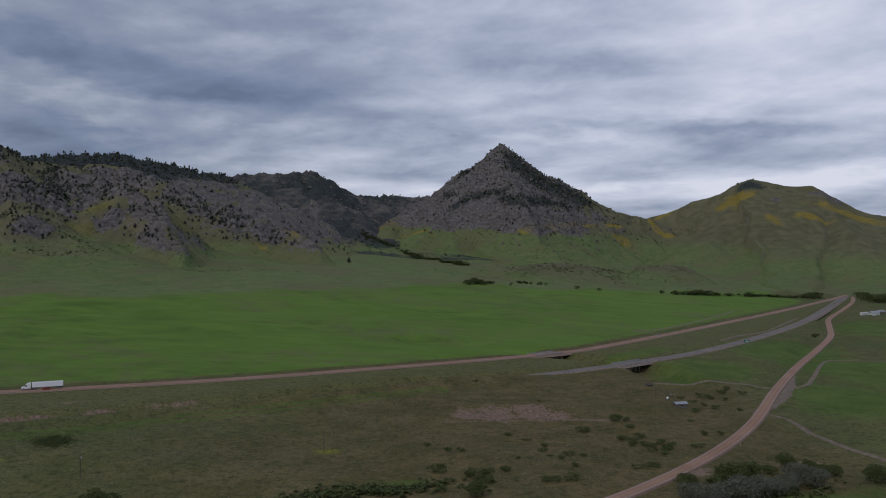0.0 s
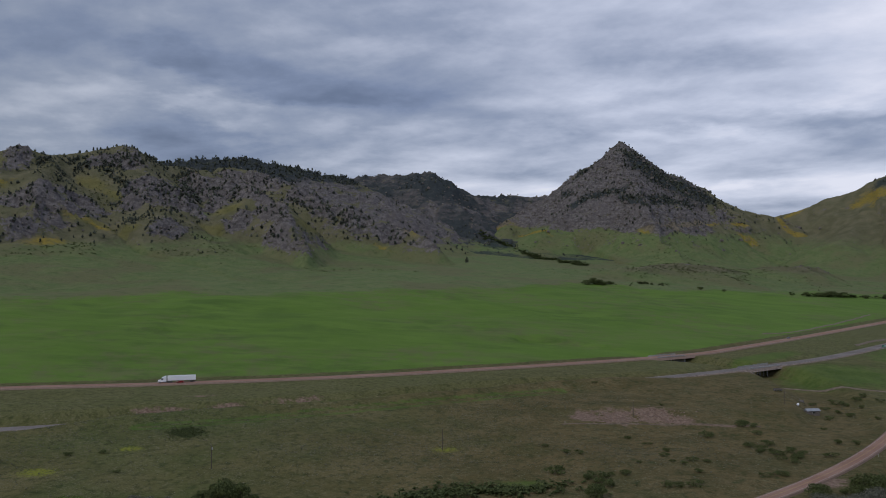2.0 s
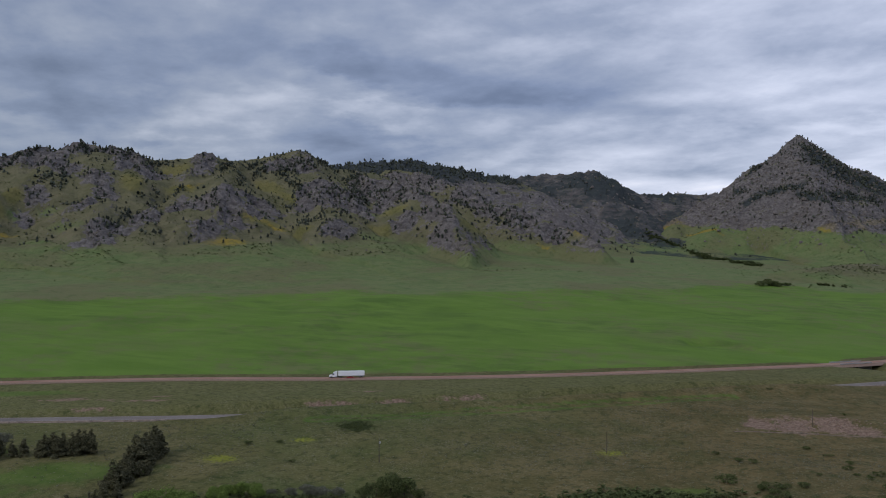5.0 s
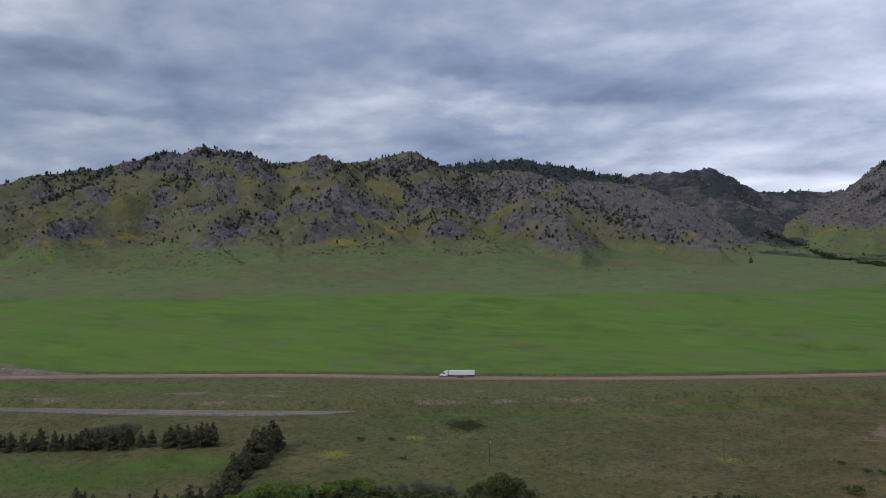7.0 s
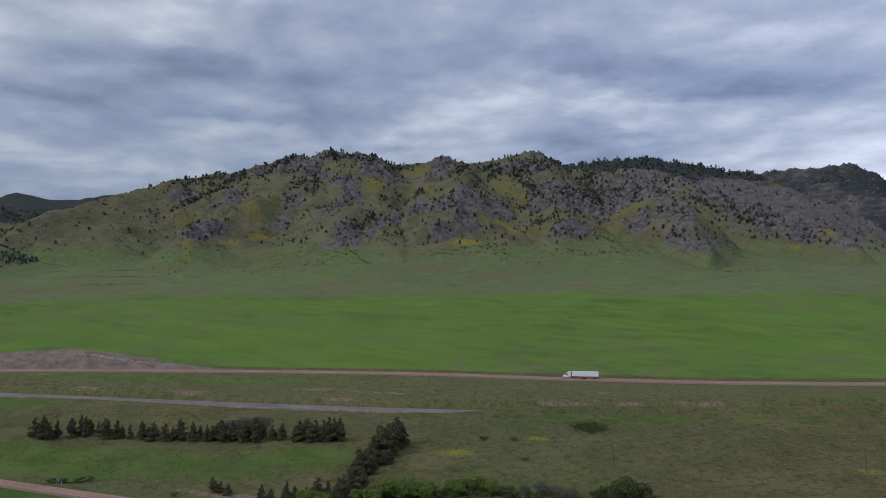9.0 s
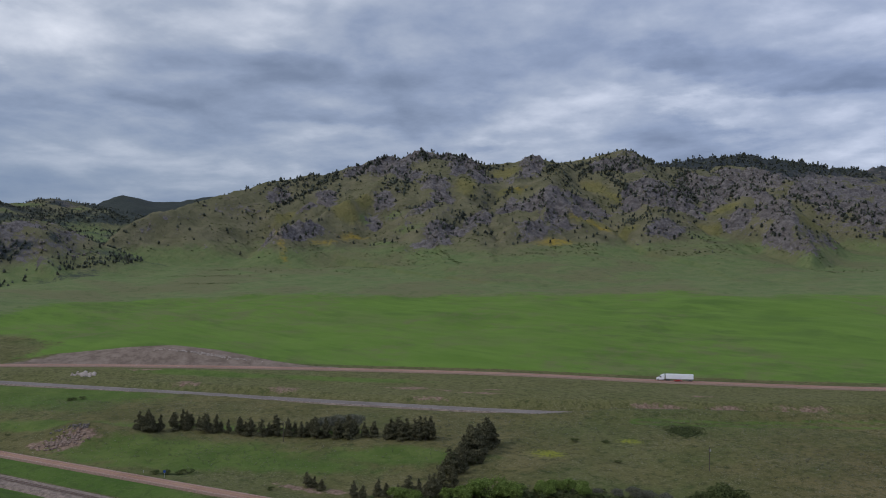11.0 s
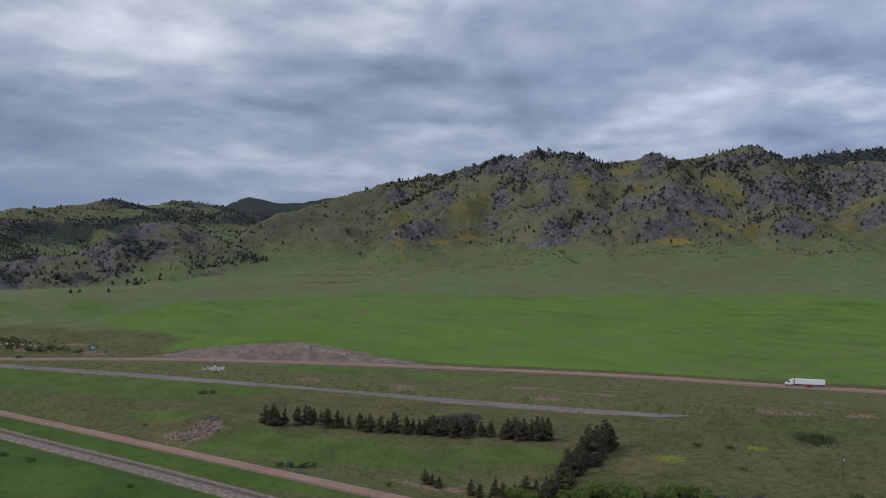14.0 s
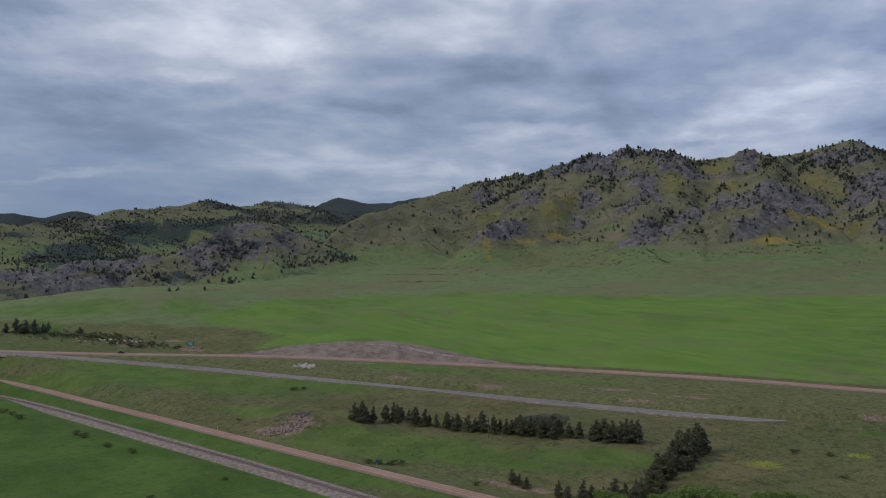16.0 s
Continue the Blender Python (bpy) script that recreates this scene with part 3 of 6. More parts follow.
def build_ground():
    turn = np.concatenate([np.arange(-180, -32, 4.0), np.arange(-32, 84, 0.25), np.arange(84, 181, 4.0)])
    reach = np.concatenate([[0.01], np.arange(20, 260, 20.0), np.arange(270, 780, 3.0), np.arange(780, 1500, 7.0), np.arange(1500, 3000, 25.0), np.arange(3000, 4990, 90.0)])
    a, d = np.meshgrid(np.radians(turn), reach)
    x, y = -np.sin(a) * d, np.cos(a) * d
    z = ground_height(x, y)
    keep = np.ones((x.shape[0] - 1, x.shape[1] - 1), bool)
    ob = grid_object("ground", x, y, z, keep, GRASS, ground_layers(x, y))
    # the rows run outwards, so the faces look up
    return tagged(ob, "rolling green and olive grassland with crop field", "ground", kind="structure")


def build_mountain(name, ridges, slope, cell, box, label, category, rocky, blooms, seed, rough=1.0, wood=None, flowers=1.0, grassy=(6, 48), mead=None, hollow=None):
    x0, y0, x1, y1 = box
    x, y = np.meshgrid(np.arange(x0, x1, cell), np.arange(y0, y1, cell))
    g = ground_height(x, y, False)
    wx, wy = fbm(x, y, 140, 3, seed) * 22, fbm(x, y, 140, 3, seed + 5) * 22
    b = bump_of(x + wx, y + wy, g, ridges, slope)
    rim = np.minimum(np.minimum(x - x0, x1 - cell - x), np.minimum(y - y0, y1 - cell - y))
    b = np.where(rim < 90, np.minimum(b, b - (1 - rim / 90) * 14), b)
    grow = np.clip(b / 40, 0, 1)
    fold = (ridged(x, y, 190, 4, seed + 11) - 0.72) * 44 * grow * smooth(b, 10, 60) * (1 - 0.55 * smooth(b, 90, 200))
    stone = smooth(fbm(x, y, 120, 4, seed + 21) * 0.45 + rocky(x, y, b), -0.05, 0.42)
    crag = (ridged(x, y, 46, 4, seed + 31, 0.6) - 0.70) * 36 * stone * grow
    lump = fbm(x, y, 24, 3, seed + 41, 0.6) * (0.8 + 2.4 * stone) * grow
    z = g + b + (fold + crag + lump) * rough
    on = b > -0.8
    keep = on[:-1, :-1] | on[1:, :-1] | on[:-1, 1:] | on[1:, 1:]
    z = np.where(b > 0.4, z, np.minimum(z, g + b * 1.5 - 0.4))
    dzx, dzy = np.gradient(z, cell)
    steep = np.hypot(dzx, dzy)
    open_grass = blob(x, y, mead) if mead else 0 * x
    rock = np.clip(0.02 + 0.68 * stone + 0.26 * smooth(steep, 0.6, 1.1) - 0.5 * open_grass, 0, 0.92) * smooth(b, 8, 34)
    ob = grid_object(name, x, y, z, keep, SLOPE, {"rock": rock, "bloom": blob(x, y, blooms) * flowers, "foot": np.maximum(1 - smooth(b, *grassy), 0.8 * blob(x, y, hollow) if hollow else 0), "mead": open_grass, "wood": wood(x, y, b) if wood else 0 * x})
    tagged(ob, label, category)
    return {"ob": ob, "x0": x0, "y0": y0, "cell": cell, "z": z, "b": b, "rock": rock, "box": box}


def height_on(f, x, y):
    i, j = int(round((y - f["y0"]) / f["cell"])), int(round((x - f["x0"]) / f["cell"]))
    i, j = min(max(i, 0), f["z"].shape[0] - 1), min(max(j, 0), f["z"].shape[1] - 1)
    return f["z"][i, j], f["b"][i, j], f["rock"][i, j]


build_ground()


def surface_at(x, y):
    """Height of the land with the mountains on it, for arrays."""
    z = ground_height(x, y)
    for f in land.values():
        j, i = np.rint((x - f["x0"]) / f["cell"]).astype(int), np.rint((y - f["y0"]) / f["cell"]).astype(int)
        ok = (i >= 0) & (j >= 0) & (i < f["z"].shape[0]) & (j < f["z"].shape[1])
        i, j = np.where(ok, i, 0), np.where(ok, j, 0)
        z = np.where(ok & (f["b"][i, j] > 0.4), np.maximum(z, f["z"][i, j]), z)
    return z

# ---------------------------------------------------------------- mountains
RIDGE_A = [(-1307, 736, 91), (-1319, 833, 137), (-1319, 905, 159), (-1335, 1020, 192), (-1306, 1119, 227), (-1269, 1175, 235), (-1230, 1230, 250), (-1193, 1280, 273), (-1148, 1334, 286),
           (-1090, 1382, 282), (-1060, 1417, 267), (-1014, 1451, 266), (-971, 1468, 274), (-944, 1509, 263), (-905, 1556, 275), (-838, 1615, 292), (-784, 1676, 262), (-740, 1740, 255)]
SPURS_A = [[(-906, 1485, 262), (-873, 1400, 224), (-829, 1321, 191), (-818, 1258, 153), (-826, 1180, 118), (-832, 1113, 86)],
           [(-740, 1700, 250), (-701, 1636, 234), (-603, 1568, 210), (-517, 1514, 184), (-464, 1448, 145), (-425, 1386, 110), (-394, 1333, 77)],
           [(-740, 1880, 280), (-654, 1837, 266), (-553, 1765, 224), (-472, 1737, 186), (-393, 1705, 161), (-322, 1690, 137), (-272, 1658, 114), (-245, 1622, 92)],
           [(-1140, 1290, 256), (-1133, 1186, 206), (-1117, 1060, 159), (-1119, 953, 127)],
           [(-1151, 1279, 241), (-1027, 1227, 191), (-908, 1169, 128)]]
RIDGE_C = [(-950, 1800, 262), (-920, 1888, 283), (-907, 2004, 306), (-851, 2083, 317), (-804, 2155, 323), (-714, 2239, 312), (-621, 2318, 298), (-586, 2379, 288), (-560, 2480, 270)]
RIDGE_B = [(-714, 2500, 283), (-662, 2566, 304), (-573, 2639, 321), (-471, 2659, 329), (-411, 2669, 331), (-358, 2727, 303), (-276, 2786, 276), (-174, 2845, 269), (-69, 2899, 273), (109, 2948, 267)]
RIDGE_P = [(-132, 2446, 185), (-47, 2500, 248), (26, 2520, 294), (99, 2538, 349), (133, 2547, 381), (163, 2555, 392), (199, 2562, 383), (257, 2567, 344), (357, 2575, 290), (441, 2583, 237),
           (493, 2594, 213), (561, 2600, 197), (618, 2628, 193)]
SPUR_P = [[(163, 2555, 388), (138, 2496, 324), (118, 2417, 246), (100, 2348, 188), (97, 2288, 134)], [(163, 2555, 388), (260, 2470, 250), (330, 2380, 170)]]
RIDGE_D = [(641, 2726, 197), (712, 2729, 215), (798, 2725, 250), (857, 2718, 270), (900, 2715, 298), (947, 2699, 303), (1023, 2671, 293), (1093, 2632, 283), (1121, 2620, 268), (1163, 2602, 237),
           (1191, 2589, 216), (1304, 2590, 196), (1600, 2560, 185)]
SPUR_D = [[(947, 2699, 303), (865, 2610, 234), (775, 2482, 163), (702, 2347, 120)], [(1100, 2630, 280), (1100, 2480, 200), (1060, 2300, 140)]]
RIDGE_E = [(-1273, 695, 105), (-1281, 679, 118), (-1298, 647, 133), (-1313, 615, 129), (-1307, 555, 104), (-1313, 485, 90), (-1320, 403, 73), (-1311, 323, 64), (-1277, 244, 59), (-1250, 100, 50)]
RIDGE_F = [(-1900, 150, 120), (-1964, 375, 145), (-2088, 514, 156), (-2207, 647, 172), (-2246, 693, 189), (-2270, 779, 197), (-2251, 832, 208), (-2255, 957, 220), (-2264, 1060, 221), (-2268, 1166, 230),
           (-2278, 1253, 222), (-2300, 1400, 200)]
RIDGE_G = [(-3940, 500, 240), (-3929, 751, 254), (-3904, 873, 240), (-3884, 956, 244), (-3865, 1030, 267), (-3845, 1104, 245), (-3791, 1277, 243), (-3686, 2013, 304), (-3634, 2105, 339), (-3594, 2174, 348),
           (-3537, 2265, 322), (-3463, 2377, 333), (-3369, 2508, 355), (-3218, 2698, 355)]
even = lambda x, y, b: 0.0 * x
land = {}
CRAGS_WEST = [(-1269, 1073, 28, 22, -39), (-1182, 1116, 36, 19, -37), (-1199, 1063, 35, 9, 62), (-1101, 981, 45, 10, 90), (-1159, 1316, 57, 37, 73),
    (-1170, 1247, 42, 16, 34), (-1116, 1247, 51, 27, -8), (-1097, 1374, 40, 28, 40), (-1055, 1366, 66, 29, -60), (-1007, 1342, 45, 14, -63),
    (-1093, 1166, 22, 13, -1), (-1027, 1245, 23, 19, -1), (-995, 1219, 32, 22, -87), (-990, 1167, 27, 20, 36), (-1072, 1125, 14, 10, -4),
    (-994, 1396, 48, 11, 83), (-964, 1446, 34, 25, 73)]
CRAGS_SPUR = [(-875, 1289, 59, 35, 25), (-905, 1199, 62, 18, 81), (-917, 1149, 51, 16, 62), (-931, 1069, 39, 12, 61), (-804, 1221, 24, 14, 67),
    (-913, 1095, 33, 20, 37), (-814, 1319, 58, 24, -4), (-781, 1316, 27, 16, 31), (-800, 1280, 30, 22, 72), (-800, 1402, 31, 9, 16),
    (-807, 1557, 41, 28, 39), (-858, 1534, 30, 23, 52), (-741, 1492, 43, 36, 79), (-690, 1477, 44, 33, -64)]
CRAGS_EAST = [(-702, 1598, 58, 22, -46), (-648, 1574, 51, 21, -24), (-698, 1829, 79, 20, -13), (-549, 1531, 88, 20, -40), (-599, 1555, 50, 31, 57),
    (-657, 2139, 100, 66, -52), (-576, 2088, 90, 47, -46), (-595, 2257, 98, 42, 85), (-638, 1364, 35, 26, 59), (-560, 1454, 29, 12, 17),
    (-474, 1425, 31, 13, 30), (-420, 1367, 47, 9, -35), (-496, 1464, 34, 12, -25), (-341, 1676, 28, 12, 17), (-389, 1690, 28, 16, 14),
    (-316, 1668, 27, 12, 11)]
MEADOWS = [(-1114, 1095, 28, 23, 19), (-1114, 1140, 21, 13, -90), (-989, 1281, 42, 21, -61), (-991, 1408, 34, 20, 46), (-930, 1338, 32, 20, 33),
    (-1210, 1037, 25, 12, 83), (-831, 1476, 38, 16, -5), (-786, 1464, 29, 9, -19), (-760, 1314, 23, 9, 23), (-737, 1336, 31, 16, 11),
    (-693, 1337, 22, 9, 16), (-580, 1481, 28, 9, 11), (-593, 1441, 26, 12, 11), (-439, 1491, 52, 12, 83), (-381, 2108, 65, 23, -60)]
HOLLOWS = [(-1092, 1123, 16, 11, 74), (-1045, 1150, 30, 9, 10), (-991, 1113, 38, 10, 7), (-1000, 1067, 38, 18, -7), (-623, 1463, 19, 12, 42),
    (-580, 1407, 44, 25, 56)]
BLOOM_RIDGE = [(-1069, 1072, 30, 8, 54), (-1074, 1010, 37, 7, 80), (-920, 1355, 19, 7, 46), (-1125, 946, 103, 7, -29), (-762, 1219, 41, 19, 48),
    (-741, 1325, 26, 8, 9), (-781, 1306, 10, 7, 31), (-292, 1673, 37, 7, -51), (-339, 1643, 17, 7, -3)]
PINES_WEST = [(-1263, 1153, 33, 9, -85), (-1277, 1089, 14, 9, -11), (-1233, 1139, 40, 9, -80), (-1242, 1080, 32, 9, 90), (-1242, 1050, 12, 9, -40),
    (-1097, 1200, 19, 15, 84), (-1093, 1166, 12, 9, -46), (-1085, 1222, 20, 9, -48), (-1072, 1373, 25, 12, 86), (-1019, 1368, 20, 9, -25),
    (-950, 1280, 20, 9, 75), (-936, 1315, 26, 9, 43), (-932, 1193, 18, 9, 11), (-930, 1139, 23, 9, 74)]
PINES_CREST = [(-1285, 1116, 35, 12, 57), (-1251, 1184, 43, 9, 51), (-1203, 1237, 38, 9, 62), (-1137, 1320, 51, 12, 42), (-1029, 1401, 32, 9, 43), (-892, 1510, 32, 9, 70), (-840, 1610, 50, 14, 45)]
PINES_EAST = [(-875, 1446, 33, 13, -47), (-921, 1474, 24, 13, -65), (-813, 1559, 29, 12, 27), (-823, 1522, 20, 16, 27), (-784, 1492, 49, 9, -27),
    (-714, 1611, 90, 14, -64), (-678, 1565, 32, 11, -64), (-868, 1492, 11, 9, 30), (-707, 1513, 15, 9, 43), (-772, 1449, 14, 9, 89),
    (-671, 1446, 13, 12, 26), (-697, 1357, 13, 9, -55), (-650, 1577, 16, 9, -68), (-870, 1514, 16, 13, -61)]
PINES_FAR = [(-519, 1726, 42, 9, -33), (-471, 1706, 46, 9, -30), (-430, 1688, 31, 9, -16), (-601, 1562, 14, 9, -26), (-663, 2250, 72, 24, -2),
    (-793, 1622, 13, 10, -58), (-493, 2146, 65, 34, -75), (-405, 1694, 22, 9, 13)]
land["A"] = build_mountain("rocky_ridge", [(RIDGE_A, 1.0)] + [(s, 1.35) for s in SPURS_A], 0.57, 4.5, (-1800, 560, -60, 2250),
                           "craggy grey rock ridge with grass, pines and yellow flowers", "mountain", lambda x, y, b: -0.15 + 0.95 * blob(x, y, CRAGS_WEST + CRAGS_SPUR + CRAGS_EAST) + 0.22 * smooth(x, -800, -600) - 0.7 * blob(x, y, MEADOWS),
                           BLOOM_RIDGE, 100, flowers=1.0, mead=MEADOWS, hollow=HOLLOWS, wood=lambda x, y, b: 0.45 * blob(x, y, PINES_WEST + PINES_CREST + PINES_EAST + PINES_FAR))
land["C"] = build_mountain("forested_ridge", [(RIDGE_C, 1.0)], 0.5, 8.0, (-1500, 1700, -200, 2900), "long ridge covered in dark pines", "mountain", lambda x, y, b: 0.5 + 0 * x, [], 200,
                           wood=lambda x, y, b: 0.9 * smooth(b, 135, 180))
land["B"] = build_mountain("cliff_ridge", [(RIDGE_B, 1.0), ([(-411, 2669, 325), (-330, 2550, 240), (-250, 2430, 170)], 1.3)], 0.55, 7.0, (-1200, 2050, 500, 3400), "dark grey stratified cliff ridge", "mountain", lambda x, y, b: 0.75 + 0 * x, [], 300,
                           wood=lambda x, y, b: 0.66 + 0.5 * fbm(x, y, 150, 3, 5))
PINES_PEAK = [(242, 2498, 70, 39, 4), (313, 2519, 87, 44, 10), (382, 2537, 58, 22, 5), (195, 2502, 33, 19, -44), (125, 2399, 70, 9, -5), (182, 2343, 76, 9, -57), (50, 2393, 30, 9, -2),
    (57, 2513, 25, 9, 27), (283, 2417, 101, 15, 41), (18, 2454, 30, 9, -61)]
BLOOM_PEAK = [(331, 2351, 126, 7, 49), (283, 2285, 19, 7, 7), (485, 2491, 24, 7, 19), (492, 2453, 21, 7, 13), (512, 2461, 13, 7, -8), (619, 2585, 24, 10, -67),
    (659, 2558, 42, 12, -13), (710, 2470, 80, 7, -87), (-73, 2357, 46, 7, -38), (-179, 2447, 59, 14, -18), (206, 2212, 22, 7, -16)]
land["P"] = build_mountain("pointed_peak", [(RIDGE_P, 1.0)] + [(s, 1.2) for s in SPUR_P], 0.72, 5.5, (-520, 1850, 900, 3100), "pointed grey rock peak with pines on one flank", "mountain",
                           lambda x, y, b: -0.55 + 1.15 * smooth(b, 46, 92) - 0.6 * smooth(x, 330, 430), BLOOM_PEAK, 400, 0.32, flowers=2.2, grassy=(45, 120), wood=lambda x, y, b: 1.2 * blob(x, y, PINES_PEAK))
BLOOM_HILL = [(672, 2712, 41, 8, 9), (871, 2613, 50, 26, -85), (840, 2623, 32, 28, 9), (903, 2406, 31, 18, -86), (886, 2582, 47, 13, 29)]
STONY_HILL = [(802, 2697, 31, 21, -82), (712, 2627, 86, 10, -56), (977, 2571, 33, 27, 48), (807, 2629, 27, 19, -77)]
land["D"] = build_mountain("flat_topped_hill", [(RIDGE_D, 1.0)] + [(s, 1.1) for s in SPUR_D], 0.42, 7.0, (300, 1650, 2200, 3300), "grassy flat-topped hill with yellow flowers", "hill",
                           lambda x, y, b: -0.75 - 0.5 * (1 - smooth(b, 110, 160)) + 1.15 * blob(x, y, STONY_HILL + [(1130, 2590, 70, 50, 0), (1010, 2660, 80, 16, -15)]), BLOOM_HILL + [(1021, 2422, 60, 14, 0), (1155, 2511, 110, 14, -10), (1227, 2527, 80, 14, 0)], 500, 0.10, flowers=1.6, grassy=(20, 130),
                           wood=lambda x, y, b: 1.2 * blob(x, y, [(925, 2650, 50, 30, 10)]))
land["K"] = build_mountain("stony_mound", [([(60, 1560, 54), (115, 1600, 60), (190, 1650, 66), (270, 1700, 63), (330, 1720, 55)], 1.0), ([(360, 1850, 52), (430, 1880, 58), (500, 1910, 56)], 1.0)], 0.30, 6.0, (-100, 1420, 620, 2050), "low stony mounds with dark brush", "hill", lambda x, y, b: -0.12 + 0.22 * smooth(b, 4, 12), [], 550, 0.7, grassy=(3, 26))
STONY_KNOLL = [(-1302, 358, 65, 9, -74), (-1294, 290, 31, 22, -85), (-1302, 440, 46, 11, -75), (-1293, 509, 31, 12, 59), (-2058, 736, 21, 17, -47),
    (-1282, 616, 26, 9, 55)]
WOODS_KNOLL = [(-1245, 635, 24, 9, -42), (-1251, 567, 23, 9, 64), (-1228, 444, 14, 9, 53), (-1221, 474, 18, 9, 41), (-1918, 664, 75, 9, -51), (-1282, 548, 24, 9, 77),
    (-1795, 494, 50, 10, -68), (-1252, 595, 19, 9, 39), (-1272, 387, 15, 9, 73)]
WOODS_HILLS = [(-1788, 461, 71, 21, -59), (-2116, 716, 64, 24, 74), (-2105, 672, 39, 19, -49), (-2055, 768, 46, 9, 23), (-2047, 875, 91, 14, -63),
    (-2206, 1120, 23, 11, -90), (-2175, 857, 52, 9, 51), (-2068, 1191, 90, 27, -86), (-1865, 393, 34, 12, 86), (-1948, 600, 67, 22, -41),
    (-2096, 1124, 78, 13, -59), (-3416, 2108, 80, 65, 90), (-1716, 401, 38, 24, 68)]
CLEARINGS = [(-2125, 926, 77, 12, 83), (-2226, 753, 42, 18, 42), (-1988, 465, 48, 20, -51), (-2238, 1064, 56, 29, 22), (-2156, 1156, 43, 17, -84),
    (-2236, 656, 34, 22, 1), (-1946, 815, 49, 10, 36)]
land["E"] = build_mountain("wooded_knoll", [(RIDGE_E, 1.0)], 0.42, 6.0, (-1800, -100, -950, 1000), "low rocky knoll dotted with pines", "hill", lambda x, y, b: 0.16 + 0.5 * blob(x, y, STONY_KNOLL), [], 600, 0.7,
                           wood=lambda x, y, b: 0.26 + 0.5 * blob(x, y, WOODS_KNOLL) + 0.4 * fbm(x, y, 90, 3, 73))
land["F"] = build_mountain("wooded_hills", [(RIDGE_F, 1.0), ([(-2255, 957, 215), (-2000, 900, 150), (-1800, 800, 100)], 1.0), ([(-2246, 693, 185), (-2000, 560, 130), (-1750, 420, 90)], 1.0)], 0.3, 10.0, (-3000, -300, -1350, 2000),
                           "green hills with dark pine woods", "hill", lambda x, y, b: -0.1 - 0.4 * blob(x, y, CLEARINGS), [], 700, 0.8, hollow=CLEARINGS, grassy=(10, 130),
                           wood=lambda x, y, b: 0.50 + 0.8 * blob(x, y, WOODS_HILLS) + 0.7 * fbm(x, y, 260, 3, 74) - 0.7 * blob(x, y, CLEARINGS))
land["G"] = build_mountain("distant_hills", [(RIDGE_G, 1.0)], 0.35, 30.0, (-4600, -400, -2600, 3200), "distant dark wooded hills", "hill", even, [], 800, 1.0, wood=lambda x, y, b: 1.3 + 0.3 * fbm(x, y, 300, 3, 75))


# ---------------------------------------------------------------- roads
def ribbon(name, line, profile, mat, lift, parent=None, label=""):
    """A strip along a line. profile: offsets across and heights, from the left edge to the right."""
    d = np.gradient(line[:, :2], axis=0)
    d /= np.hypot(d[:, 0], d[:, 1])[:, None]
    nx, ny = -d[:, 1], d[:, 0]
    k = len(profile)
    off, up = np.array(profile, float).T
    v = np.stack([line[:, 0:1] + nx[:, None] * off, line[:, 1:2] + ny[:, None] * off, line[:, 2:3] + lift + up + 0 * off], -1).reshape(-1, 3)
    i = np.arange(len(line) - 1)[:, None] * k + np.arange(k - 1)
    faces = np.stack([i, i + k, i + k + 1, i + 1], -1).reshape(-1, 4)
    ob = mesh_object(name, v.tolist(), faces.tolist(), mat, parent, label)
    ob.data.attributes.new("across", "FLOAT", "POINT").data.foreach_set("value", np.tile(off, len(line)).astype(np.float32))
    return ob


WHITE_LINE, YELLOW_LINE = plain("white_line", (0.36, 0.33, 0.29), 0.8), plain("yellow_line", (0.40, 0.26, 0.09), 0.8)


def build_road(name, points, half, pave, shoulder, gravel, label, centre, bank=3.0):
    line = spline(points, 6)
    w, s = half + shoulder, bank
    ob = ribbon(name, line, [(half, 0.0), (half * 0.5, 0.05), (0, 0.08), (-half * 0.5, 0.05), (-half, 0.0)], pave, 0.0)
    tagged(ob, label, "road", kind="structure")
    for side in (1, -1):
        prof = [(side * (w + s), -1.8), (side * w, -0.06), (side * (half - 0.01), 0.0)]
        ribbon("gravel_shoulder", line, prof if side > 0 else prof[::-1], gravel, 0.0, ob)
        e = side * (half - 0.5)
        ribbon("edge_line", line, [(e + 0.09, 0.02), (e - 0.09, 0.02)], WHITE_LINE, 0.012, ob)
    if centre == "double":
        for c in (0.18, -0.18):
            ribbon("centre_line", line, [(c + 0.05, 0.08), (c - 0.05, 0.08)], YELLOW_LINE, 0.012, ob)
    return ob


build_road("highway_road", HIGHWAY, 4.3, RED_ASPHALT, 0.9, RED_GRAVEL, "reddish two-lane highway carriageway on a low embankment", "")
build_road("highway_byway", BYWAY, 4.6, GREY_ASPHALT, 0.8, GREY_GRAVEL, "worn grey asphalt highway carriageway", "")
build_road("frontage_road", FRONTAGE, 3.0, RED_ASPHALT, 0.35, RED_GRAVEL, "reddish chip-sealed frontage road with yellow centre lines", "double", 1.0)


